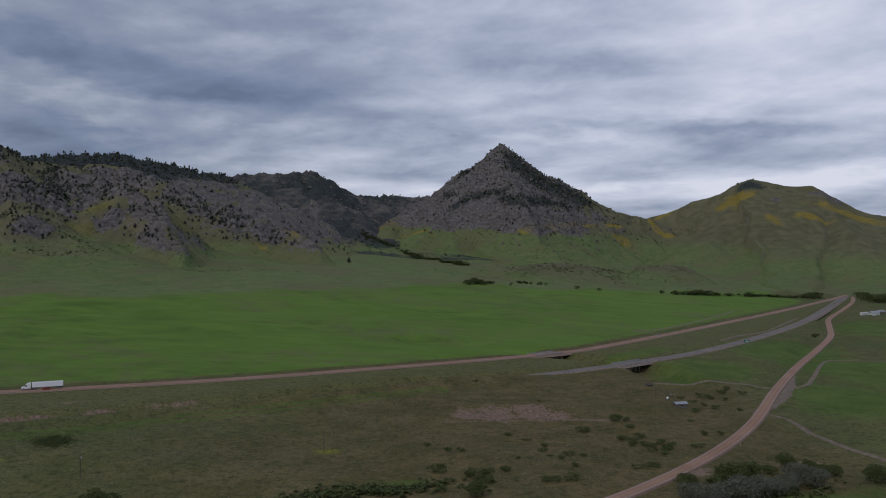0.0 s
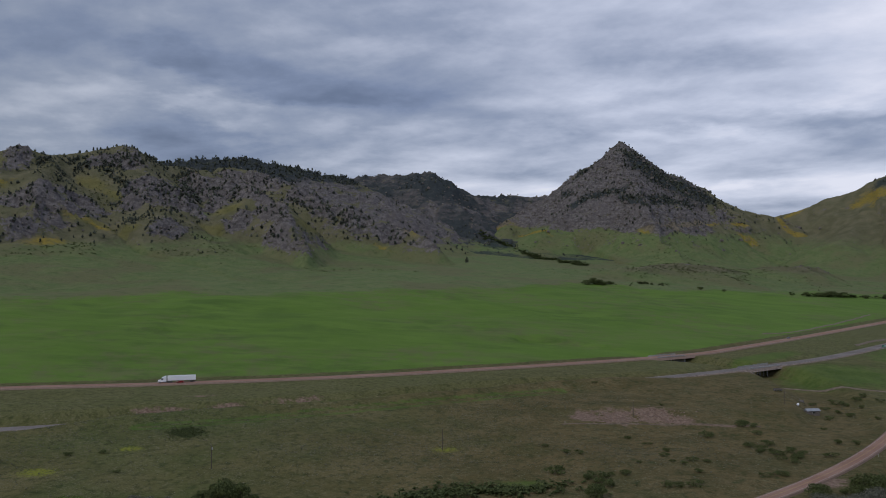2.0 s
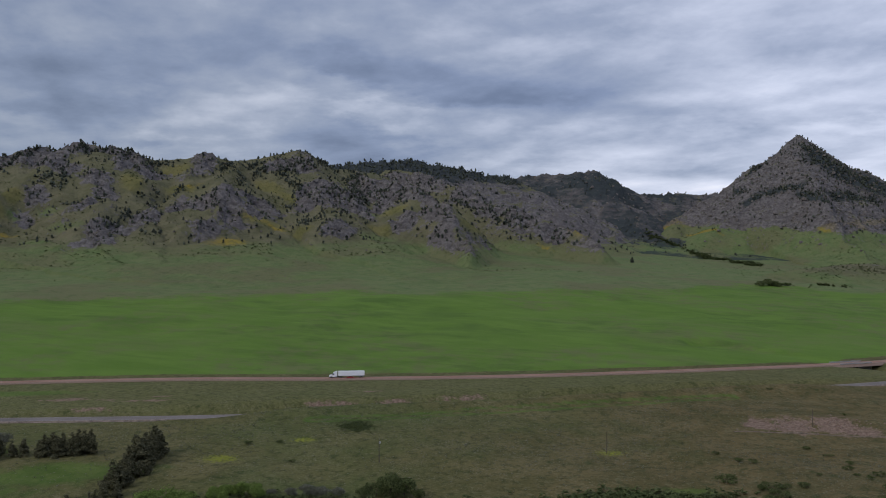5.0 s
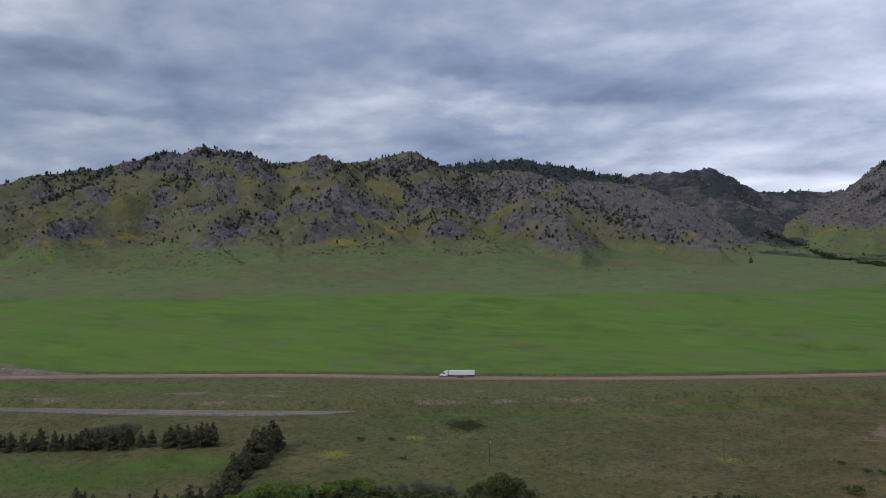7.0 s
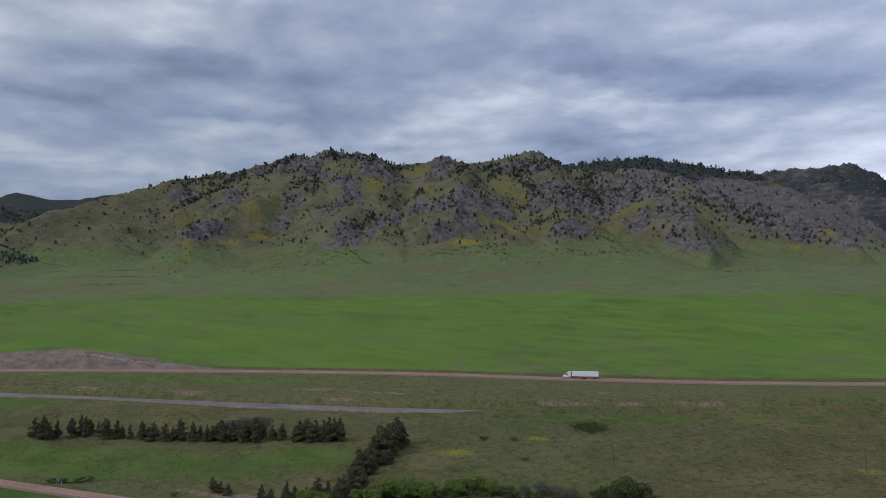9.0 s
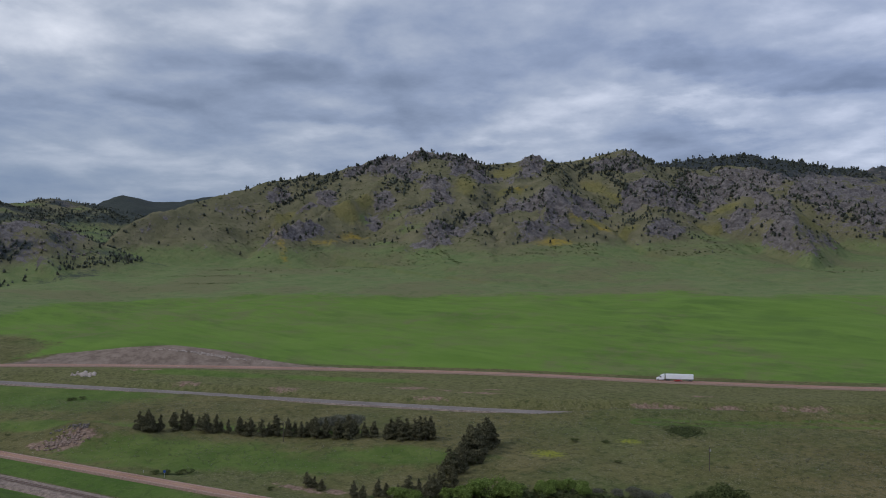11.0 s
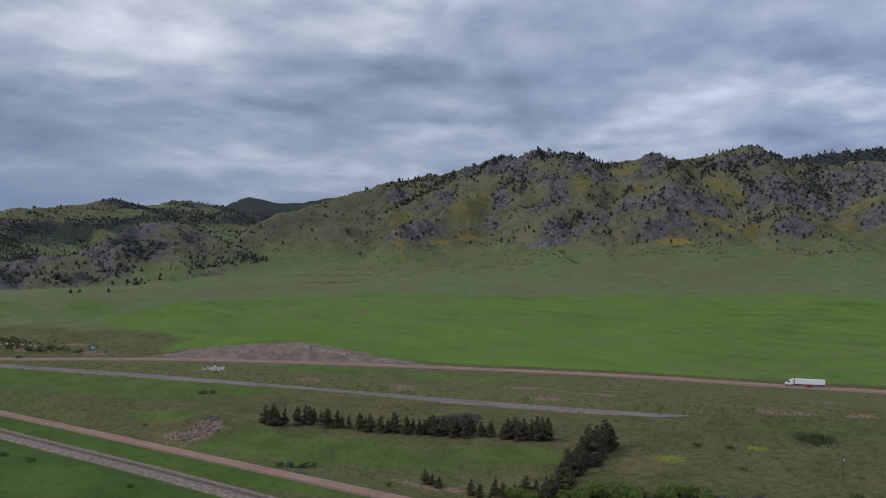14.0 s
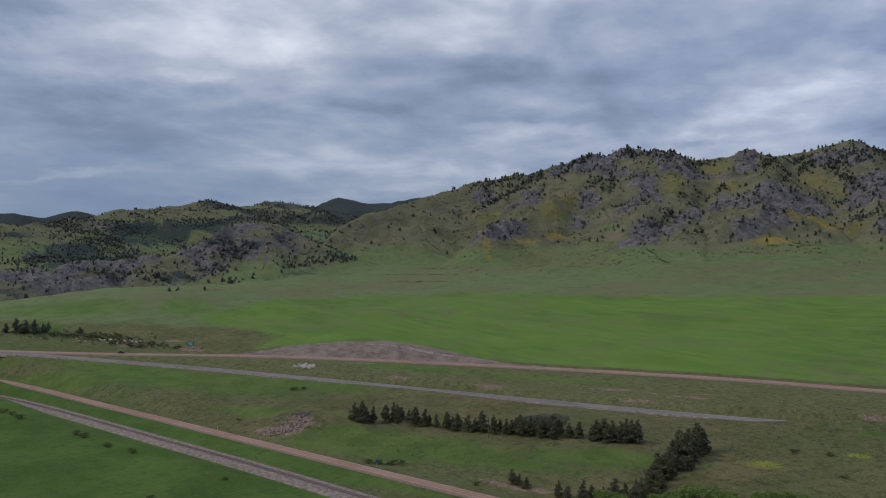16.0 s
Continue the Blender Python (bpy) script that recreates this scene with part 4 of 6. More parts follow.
# ---------------------------------------------------------------- trees
def pine_mesh(rng, h, verts, faces, base, seg=6, wide=0.23):
    """A ragged, full crown of rings round a lean axis, open at the foot."""
    x0, y0, z0 = base
    lean, i = (rng.uniform(-0.06, 0.06) * h, rng.uniform(-0.06, 0.06) * h), len(verts)
    shape = ((0.08, 0.70), (0.34, 1.0), (0.62, 0.88), (0.86, 0.55))
    for u, r in shape:
        a0 = rng.random() * 6.28
        for s in range(seg):
            a = a0 + 6.283 * s / seg
            q = h * wide * r * rng.uniform(0.55, 1.3)
            verts.append((x0 + lean[0] * u + q * math.cos(a), y0 + lean[1] * u + q * math.sin(a), z0 + h * (u + rng.uniform(-0.09, 0.09))))
    verts.append((x0 + lean[0], y0 + lean[1], z0 + h * rng.uniform(0.94, 1.04)))
    for k in range(len(shape) - 1):
        for s in range(seg):
            a, b = i + k * seg + s, i + k * seg + (s + 1) % seg
            faces += [(a, b, b + seg), (a, b + seg, a + seg)]
    t = i + 3 * seg
    for s in range(seg):
        faces.append((t + s, t + (s + 1) % seg, t + seg))


def scatter_pines(name, f, count, density, label, seed, low=3.6, high=7.2):
    """One mesh of many pines on a mountain; density takes arrays of x, y, height over the plain and rock."""
    pick = np.random.RandomState(seed)
    x0, y0, x1, y1 = f["box"]
    n = count * 40
    x, y = pick.uniform(x0, x1 - f["cell"], n), pick.uniform(y0, y1 - f["cell"], n)
    i = np.clip(np.rint((y - y0) / f["cell"]).astype(int), 0, f["z"].shape[0] - 1)
    j = np.clip(np.rint((x - x0) / f["cell"]).astype(int), 0, f["z"].shape[1] - 1)
    z, b, rock = f["z"][i, j], f["b"][i, j], f["rock"][i, j]
    ok = np.flatnonzero((b > 2) & (pick.uniform(0, 1, n) < density(x, y, b, rock)))[:count]
    rng = random.Random(seed)
    verts, faces = [], []
    for k in ok:
        h = rng.uniform(low, high) * (0.7 + 0.5 * rng.random())
        pine_mesh(rng, h, verts, faces, (x[k], y[k], z[k] - 0.5), wide=rng.uniform(0.28, 0.44))
    ob = mesh_object(name, verts, faces, PINE)
    return tagged(ob, label, "trees", kind="stuff")


def clump(x, y, size, seed):
    return fbm(x, y, size, 3, seed)


def ridge_pines(x, y, b, r):
    """Pines of the rocky ridge: thick in the gullies and along the crest, loose among the crags, rare in open grass."""
    loose = 0.012 + 0.060 * r + 0.04 * smooth(x, -850, -650) + np.maximum(0.0, 0.5 * clump(x, y, 55, 71) - 0.16) * (0.25 + r)
    return (loose * (1 - 0.85 * blob(x, y, MEADOWS)) + 0.75 * blob(x, y, PINES_WEST + PINES_CREST + PINES_EAST + PINES_FAR)) * np.where(b < 30, 0.008, 1.0)


scatter_pines("pine_trees", land["A"], 5200, ridge_pines, "scattered dark ponderosa pines", 1)
scatter_pines("pine_forest", land["C"], 3200, lambda x, y, b, r: 0.06 + 0.9 * (b > 160), "dense dark pine forest", 2)
scatter_pines("pine_trees", land["B"], 1500, lambda x, y, b, r: 0.2 + np.maximum(0, clump(x, y, 140, 72)), "scattered dark pines on cliffs", 3)
scatter_pines("pine_trees", land["P"], 2600, lambda x, y, b, r: (0.03 + 0.9 * blob(x, y, PINES_PEAK)) * (b > 60), "dark pines on the flank of the peak", 4)
scatter_pines("pine_trees", land["D"], 200, lambda x, y, b, r: blob(x, y, [(925, 2655, 46, 30, 10)]), "dark pines on the hill top", 7)
scatter_pines("pine_trees", land["E"], 1900, lambda x, y, b, r: np.maximum(0.03, 0.10 + 0.6 * clump(x, y, 110, 73) + 0.8 * blob(x, y, WOODS_KNOLL)) * (b > 8), "scattered pines on a rocky knoll", 5, 3.6, 6.6)
scatter_pines("pine_trees", land["F"], 14000, lambda x, y, b, r: np.maximum(0.04, 0.16 + 0.8 * clump(x, y, 160, 74) + 0.5 * blob(x, y, WOODS_HILLS) - 0.8 * blob(x, y, CLEARINGS)) * (b > 10), "pine woods on green hills", 6, 3.4, 6.4)


def scatter_rocks(name, f, count, label, seed, low, high, mat):
    """One mesh of many angular boulders on the stony parts of a mountain."""
    pick = np.random.RandomState(seed)
    x0, y0, x1, y1 = f["box"]
    n = count * 40
    x, y = pick.uniform(x0, x1 - f["cell"], n), pick.uniform(y0, y1 - f["cell"], n)
    i = np.clip(np.rint((y - y0) / f["cell"]).astype(int), 0, f["z"].shape[0] - 1)
    j = np.clip(np.rint((x - x0) / f["cell"]).astype(int), 0, f["z"].shape[1] - 1)
    ok = np.flatnonzero((f["b"][i, j] > 6) & (pick.uniform(0, 1, n) < (f["rock"][i, j] - 0.1) * 1.2))[:count]
    rng = random.Random(seed)
    verts, faces = [], []
    for k in ok:
        s = rng.uniform(low, high) * rng.uniform(0.5, 1.3)
        a0, c = rng.uniform(0, 6.28), len(verts)
        for ring, (q, h) in enumerate(((1.0, -0.4), (0.85, 0.35))):
            for e in range(5):
                a = a0 + 1.2566 * e + rng.uniform(-0.3, 0.3)
                r = s * q * rng.uniform(0.6, 1.2)
                verts.append((x[k] + math.cos(a) * r, y[k] + math.sin(a) * r * 0.8, f["z"][i[k], j[k]] + s * (h + rng.uniform(-0.15, 0.2))))
        verts.append((x[k] + s * rng.uniform(-0.3, 0.3), y[k], f["z"][i[k], j[k]] + s * rng.uniform(0.5, 0.9)))
        for e in range(5):
            g = (e + 1) % 5
            faces += [(c + e, c + g, c + 5 + g, c + 5 + e), (c + 5 + e, c + 5 + g, c + 10)]
    ob = mesh_object(name, verts, faces, mat, f["ob"], label)
    ob["kind"] = "stuff"
    return ob


ROCK = plain("grey_rock", (0.160, 0.136, 0.118), 0.95, vary=0.5, scale=0.3)
scatter_rocks("scree", land["A"], 5000, "grey angular boulders on a slope", 31, 0.7, 2.7, ROCK)
scatter_rocks("scree", land["P"], 2600, "grey boulders and scree on the peak", 32, 1.5, 5.0, ROCK)
scatter_rocks("scree", land["E"], 700, "grey boulders on the wooded knoll", 33, 1.0, 3.5, ROCK)
scatter_rocks("scree", land["B"], 1800, "dark grey rock ledges of the cliff", 34, 1.5, 5.0, ROCK)
scatter_rocks("scree", land["D"], 400, "grey rocks near the hill top", 35, 1.5, 4.0, ROCK)
scatter_rocks("scree", land["C"], 400, "grey rocks under the pines", 37, 1.2, 3.5, ROCK)
scatter_rocks("scree", land["F"], 500, "grey rocks on the wooded hills", 38, 1.2, 3.5, ROCK)
scatter_rocks("scree", land["K"], 300, "grey rocks on the mound", 36, 0.8, 2.6, ROCK)


def scatter_brush(name, f, count, label, seed, low, high, mat):
    """One mesh of low brush clumps on the slopes of a mountain."""
    pick = np.random.RandomState(seed)
    x0, y0, x1, y1 = f["box"]
    n = count * 12
    x, y = pick.uniform(x0, x1 - f["cell"], n), pick.uniform(y0, y1 - f["cell"], n)
    i = np.clip(np.rint((y - y0) / f["cell"]).astype(int), 0, f["z"].shape[0] - 1)
    j = np.clip(np.rint((x - x0) / f["cell"]).astype(int), 0, f["z"].shape[1] - 1)
    z, b = f["z"][i, j], f["b"][i, j]
    ok = np.flatnonzero((b > (5 if f is land["K"] else 14)) & (pick.uniform(0, 1, n) < 0.25 + 0.9 * fbm(x, y, 70, 3, seed)))[:count]
    r = random.Random(seed)
    v, fc = [], []
    for k in ok:
        h = r.uniform(low, high)
        for _ in range(4):
            a, e, s = r.uniform(0, 6.283), r.uniform(0, 6.283), h * r.uniform(0.4, 0.7)
            px, py, t = x[k] + math.cos(a) * h * 0.5, y[k] + math.sin(a) * h * 0.5, z[k] + h * r.uniform(0.2, 0.7)
            c, d, m = math.cos(e) * s, math.sin(e) * s, len(v)
            v += [(px + c, py + d, t - s * 0.4), (px - d, py + c, t + s * 0.3), (px - c, py - d, t - s * 0.2), (px + d, py - c, t + s * 0.5)]
            fc.append((m, m + 1, m + 2, m + 3))
    return tagged(mesh_object(name, v, fc, mat), label, "scrub", kind="stuff")


scatter_brush("mountain_brush", land["A"], 7000, "dark low brush on the rocky ridge", 41, 0.8, 2.2, SHRUB)
scatter_brush("mountain_brush", land["P"], 2200, "dark low brush on the peak", 42, 1.0, 2.6, SHRUB)
scatter_brush("mountain_brush", land["B"], 2200, "dark low brush on the cliffs", 43, 1.2, 3.0, PINE)
scatter_brush("mountain_brush", land["K"], 1500, "dark low brush on the stony mound", 47, 0.8, 2.2, SHRUB)
scatter_brush("mountain_brush", land["D"], 1200, "dark low brush on the grassy hill", 44, 0.8, 2.2, SHRUB)
scatter_brush("mountain_brush", land["E"], 900, "dark low brush on the knoll", 45, 0.8, 2.4, PINE)
scatter_brush("mountain_brush", land["F"], 2600, "dark low brush on the hills", 46, 1.5, 3.5, PINE)


# ---------------------------------------------------------------- helpers for things
def part(name, bm, mat, parent, label="", smooth_faces=False):
    me = bpy.data.meshes.new(name)
    bm.to_mesh(me)
    bm.free()
    me.materials.append(mat)
    if smooth_faces:
        me.polygons.foreach_set("use_smooth", np.ones(len(me.polygons), dtype=bool))
    ob = new(name, me)
    if parent is not None:
        ob.parent = parent
    return tagged(ob, label)


def thing(name, m, label, category, group=""):
    ob = new(name)
    ob.empty_display_size = 0.5
    ob.matrix_basis = m
    return tagged(ob, label, category, group)


def box(bm, centre, size, bevel=0.0, turn=0.0):
    made = bmesh.ops.create_cube(bm, size=1.0, matrix=Matrix.Translation(centre) @ Matrix.Rotation(radians(turn), 4, "Z") @ Matrix.Diagonal((*size, 1)))
    if bevel:
        edges = list({e for v in made["verts"] for e in v.link_edges})
        bmesh.ops.bevel(bm, geom=edges, offset=bevel, segments=2, affect="EDGES", profile=0.6)


def rod(bm, a, b, r0, r1=None, seg=8):
    a, b = Vector(a), Vector(b)
    turn = (b - a).to_track_quat("Z", "Y").to_matrix().to_4x4()
    bmesh.ops.create_cone(bm, cap_ends=True, segments=seg, radius1=r0, radius2=r0 if r1 is None else r1, depth=(b - a).length, matrix=Matrix.Translation((a + b) / 2) @ turn)


def solid(bm, outline, width, centre=0.0):
    """A side view (x, z) pulled out across y, with softened edges."""
    lo = [bm.verts.new((x, centre - width / 2, z)) for x, z in outline]
    hi = [bm.verts.new((x, centre + width / 2, z)) for x, z in outline]
    bm.faces.new(lo[::-1])
    bm.faces.new(hi)
    for i in range(len(lo)):
        j = (i + 1) % len(lo)
        bm.faces.new((lo[i], lo[j], hi[j], hi[i]))
    bmesh.ops.recalc_face_normals(bm, faces=bm.faces)


def ground_at(x, y):
    return float(ground_height(np.array([float(x)]), np.array([float(y)]))[0])


def on_ground(x, y, turn=0.0, sink=0.0):
    return pose(x, y, ground_at(x, y) - sink, 0, 0, turn)


def along(line, x, y):
    """The pose on a line nearest to x, y; its x axis runs along the line."""
    i = int(np.argmin(np.hypot(line[:, 0] - x, line[:, 1] - y)))
    i = min(max(i, 1), len(line) - 2)
    d = line[i + 1] - line[i - 1]
    return Vector(line[i]), math.degrees(math.atan2(d[1], d[0]))


# ---------------------------------------------------------------- railway and tracks
def build_railway():
    line = spline(RAILWAY, 6)
    bed = ribbon("railway", line, [(7.6, -1.5), (4.6, -0.2), (1.5, 0.0), (-1.5, 0.0), (-4.6, -0.2), (-7.6, -1.5)], GREY_GRAVEL, 0.25)
    tagged(bed, "single railway track on a brown ballast bed", "railway", kind="structure")
    steel = plain("rusty_rail", (0.15, 0.095, 0.070), 0.6)
    for side in (0.72, -0.72):
        ribbon("rail", line, [(side + 0.08, 0.16), (side + 0.08, 0.33), (side - 0.08, 0.33), (side - 0.08, 0.16)], steel, 0.25, bed, "rust-brown steel rail")
    ties = spline(RAILWAY, 0.62)
    d = np.gradient(ties[:, :2], axis=0)
    d /= np.hypot(d[:, 0], d[:, 1])[:, None]
    v, f = [], []
    for (x, y, z), (dx, dy) in zip(ties, d):
        if not -640 < x < -150:
            continue
        i = len(v)
        for s in (-1, 1):
            for e in (-1, 1):
                for h in (0.16, 0.42):
                    v.append((x + dx * 0.12 * e - dy * 1.3 * s, y + dy * 0.12 * e + dx * 1.3 * s, z + h))
        f += [(i + 1, i + 3, i + 7, i + 5), (i, i + 1, i + 5, i + 4), (i + 2, i + 6, i + 7, i + 3), (i, i + 2, i + 3, i + 1), (i + 4, i + 5, i + 7, i + 6)]
    tagged(mesh_object("ties", v, f, plain("tie_wood", (0.260, 0.205, 0.165), 0.9), bed, "dark wooden ties"), kind="stuff")


build_railway()


def build_track(points, half, label, mat=DIRT):
    line = spline([(x, y, 0) for x, y in points], 5)
    line[:, 2] = ground_height(line[:, 0], line[:, 1])
    off = np.array([-half, -half * 0.5, 0, half * 0.5, half])
    d = np.gradient(line[:, :2], axis=0)
    d /= np.hypot(d[:, 0], d[:, 1])[:, None]
    wob = fbm(line[:, 0], line[:, 1], 9, 2, 5)[:, None] * half * 0.25
    x, y = line[:, 0:1] - d[:, 1:2] * (off + wob), line[:, 1:2] + d[:, 0:1] * (off + wob)
    z = ground_height(x, y) + np.array([-0.4, 0.32, 0.45, 0.32, -0.4])
    v = np.stack([x, y, z], -1).reshape(-1, 3)
    i = np.arange(len(line) - 1)[:, None] * 5 + np.arange(4)
    f = np.stack([i + 1, i + 6, i + 5, i], -1).reshape(-1, 4)
    return tagged(mesh_object("dirt_track", v.tolist(), f.tolist(), mat), label, "track", kind="structure")


build_track([(128, 622), (150, 608), (172, 597), (194, 585), (213, 572)], 2.6, "grey gravel lane joining the frontage road")
build_track([(228, 572), (247, 595), (304, 701), (330, 716), (420, 722)], 2.2, "pale dirt farm lane in green pasture", DIRT)
build_track([(170, 482), (184, 465), (184, 430), (188, 402), (196, 380), (210, 350)], 2.6, "pale gravel driveway leaving the frontage road")
build_track([(172, 484), (190, 508), (212, 545), (236, 598), (252, 640)], 4.6, "gravel pull-off beside the frontage road")
build_track([(199, 915), (241, 956), (309, 1060), (401, 1218)], 2.2, "pale dirt field track in green crop")
build_track([(258, 822), (300, 880), (348, 944), (445, 1110)], 2.0, "pale dirt ramp beside the grey carriageway")
build_track([(0, 445), (40, 455), (81, 459), (100, 462)], 0.6, "narrow dirt cattle trail in rangeland")
build_track([(830, 1800), (900, 1850), (1000, 1880), (1200, 1900)], 5.0, "reddish side road climbing away from the highway", RED_GRAVEL)


# ---------------------------------------------------------------- bridges
CONCRETE = plain("bridge_concrete", (0.34, 0.32, 0.30), 0.85, vary=0.3)
GALVANISED = plain("galvanised_steel", (0.42, 0.43, 0.44), 0.45, 0.7)


def build_bridge(line, x, y, length, half, label):
    at, turn = along(line, x, y)
    b = thing("road_bridge", Matrix.Translation(at) @ Matrix.Rotation(radians(turn), 4, "Z"), label, "bridge")
    bm = bmesh.new()
    box(bm, (0, 0, -0.45), (length, 2 * half + 0.8, 0.5), 0.05)
    part("deck", bm, CONCRETE, b)
    for k in range(5):
        bm = bmesh.new()
        box(bm, (0, (k - 2) * half * 0.45, -1.25), (length - 1, 0.5, 1.1), 0.04)
        part("girder", bm, CONCRETE, b)
    for s in (-1, 1):
        bm = bmesh.new()
        box(bm, (0, s * (half + 0.25), 0.30), (length, 0.28, 0.75), 0.04)
        part("parapet", bm, CONCRETE, b)
        bm = bmesh.new()
        rod(bm, (-length / 2, s * (half + 0.25), 0.95), (length / 2, s * (half + 0.25), 0.95), 0.07)
        for k in range(int(length / 3) + 1):
            xx = -length / 2 + 3 * k
            rod(bm, (xx, s * (half + 0.25), 0.6), (xx, s * (half + 0.25), 0.95), 0.05, seg=6)
        part("railing", bm, GALVANISED, b, "galvanised steel tube railing")
        bm = bmesh.new()
        box(bm, (s * (length / 2 - 0.5), 0, -3.2), (1.0, 2 * half + 1.0, 5.0), 0.05)
        part("abutment", bm, CONCRETE, b)
        bent = bmesh.new()
        box(bent, (s * length / 6, 0, -2.1), (1.0, 2 * half - 0.6, 0.8), 0.06)
        cap = part("pier_cap", bent, CONCRETE, b)
        for e in (-1, 0, 1):
            bm = bmesh.new()
            rod(bm, (s * length / 6, e * half * 0.65, -8.5), (s * length / 6, e * half * 0.65, -2.4), 0.45, seg=12)
            part("column", bm, CONCRETE, cap)
    return b


build_bridge(highway_line, 83, 715, 30, 5.0, "concrete highway bridge over a small creek")
build_bridge(byway_line, 139, 662, 36, 4.8, "grey concrete highway bridge on column piers over a creek")


# ---------------------------------------------------------------- trees and shrubs
def leaf_cloud(rng, lumps, count, size):
    """Small bent leaf sprays round some lumps (x, y, z, rx, rz); returns a bmesh."""
    bm = bmesh.new()
    total = sum(l[3] ** 2 for l in lumps)
    for cx, cy, cz, rx, rz in lumps:
        for _ in range(int(count * rx * rx / total)):
            u, a = rng.uniform(-0.75, 1), rng.uniform(0, 6.283)
            q = math.sqrt(max(0, 1 - u * u)) if u > -0.2 else 0.9
            far = rng.uniform(0.55, 1.08)
            p = Vector((cx + rx * q * math.cos(a) * far, cy + rx * q * math.sin(a) * far, cz + rz * u * far))
            n = Vector((q * math.cos(a), q * math.sin(a), u + 0.5)) + Vector((rng.uniform(-1, 1), rng.uniform(-1, 1), rng.uniform(-1, 1))) * 0.7
            t = n.to_track_quat("Z", "Y")
            s = size * rng.uniform(0.6, 1.4)
            spin = rng.uniform(0, 6.283)
            pts = []
            for k, (w, h) in enumerate(((1, 0), (0.1, 0.25), (-1, 0), (-0.1, -0.2))):
                ang = spin + k * 1.5708
                pts.append(bm.verts.new(p + t @ Vector((math.cos(ang) * s, math.sin(ang) * s, s * (0.35 if k % 2 else -0.15)))))
            bm.faces.new(pts)
    return bm


def build_leafy(rng, name, h, wide, mat, label, category, size=0.45, count=520, trunks=3):
    t = thing(name, Matrix.Identity(4), label, category)
    bm = bmesh.new()
    lumps = []
    for k in range(trunks):
        a = 6.283 * k / trunks + rng.random()
        lean = wide * 0.45 * rng.uniform(0.3, 0.9)
        mid = (math.cos(a) * lean * 0.4, math.sin(a) * lean * 0.4, h * 0.32)
        top = (math.cos(a) * lean, math.sin(a) * lean, h * 0.66)
        rod(bm, (0, 0, -0.4), mid, h * 0.022, h * 0.017, 6)
        rod(bm, mid, top, h * 0.017, h * 0.007, 6)
        for j in range(3):
            b = a + rng.uniform(-1.4, 1.4)
            tip = (mid[0] + math.cos(b) * wide * 0.4, mid[1] + math.sin(b) * wide * 0.4, h * rng.uniform(0.42, 0.72))
            rod(bm, mid, tip, h * 0.010, h * 0.004, 5)
            lumps.append((tip[0], tip[1], tip[2], wide * rng.uniform(0.22, 0.34), h * rng.uniform(0.14, 0.22)))
        lumps.append((top[0], top[1], h * rng.uniform(0.66, 0.80), wide * rng.uniform(0.24, 0.36), h * rng.uniform(0.15, 0.21)))
    lumps.append((0, 0, h * 0.30, wide * 0.42, h * 0.26))
    part("trunk", bm, BARK, t, "brown forked trunk and limbs")
    part("crown", leaf_cloud(rng, lumps, count, size), mat, t)
    return t


def build_conifer(rng, name, h, wide, mat, label, group):
    t = thing(name, Matrix.Identity(4), label, "conifer", group)
    bm = bmesh.new()
    rod(bm, (0, 0, -0.4), (0, 0, h * 0.9), h * 0.022, h * 0.004, 7)
    part("trunk", bm, BARK, t)
    lumps = []
    for k in range(16):
        u = (k + rng.uniform(-0.4, 0.4)) / 15
        r = wide * 0.5 * (1 - 0.74 * max(u, 0) ** 2.0) * rng.uniform(0.38, 0.62)
        a, out = rng.uniform(0, 6.283), wide * 0.26 * (1 - 0.8 * u) * rng.uniform(0.4, 1.2)
        lumps.append((math.cos(a) * out, math.sin(a) * out, h * (0.10 + 0.80 * u), r, h * rng.uniform(0.06, 0.10)))
    lumps.append((0, 0, h * 0.93, wide * 0.09, h * 0.08))
    bm = leaf_cloud(rng, lumps, 1500, h * 0.028)
    part("crown", bm, mat, t)
    return t


rng = random.Random(11)


def plant(kinds, spots, rng, base_h, spread=0.12):
    """Copies of the kinds at spots (x, y, height); the kinds themselves take the first spots."""
    at = np.array(spots, float)
    level = surface_at(at[:, 0], at[:, 1])
    for i, (x, y, h) in enumerate(spots):
        m = pose(x, y, float(level[i]) - 0.15, 0, 0, rng.uniform(0, 360))
        k = h / base_h * rng.uniform(0.84, 1.12)
        s = Matrix.Diagonal((k * rng.uniform(1 - spread, 1 + spread), k * rng.uniform(1 - spread, 1 + spread), k, 1))
        kind = kinds[i % len(kinds)]
        ob = kind if i < len(kinds) else copy_thing(kind, m)
        ob.matrix_basis = m @ s


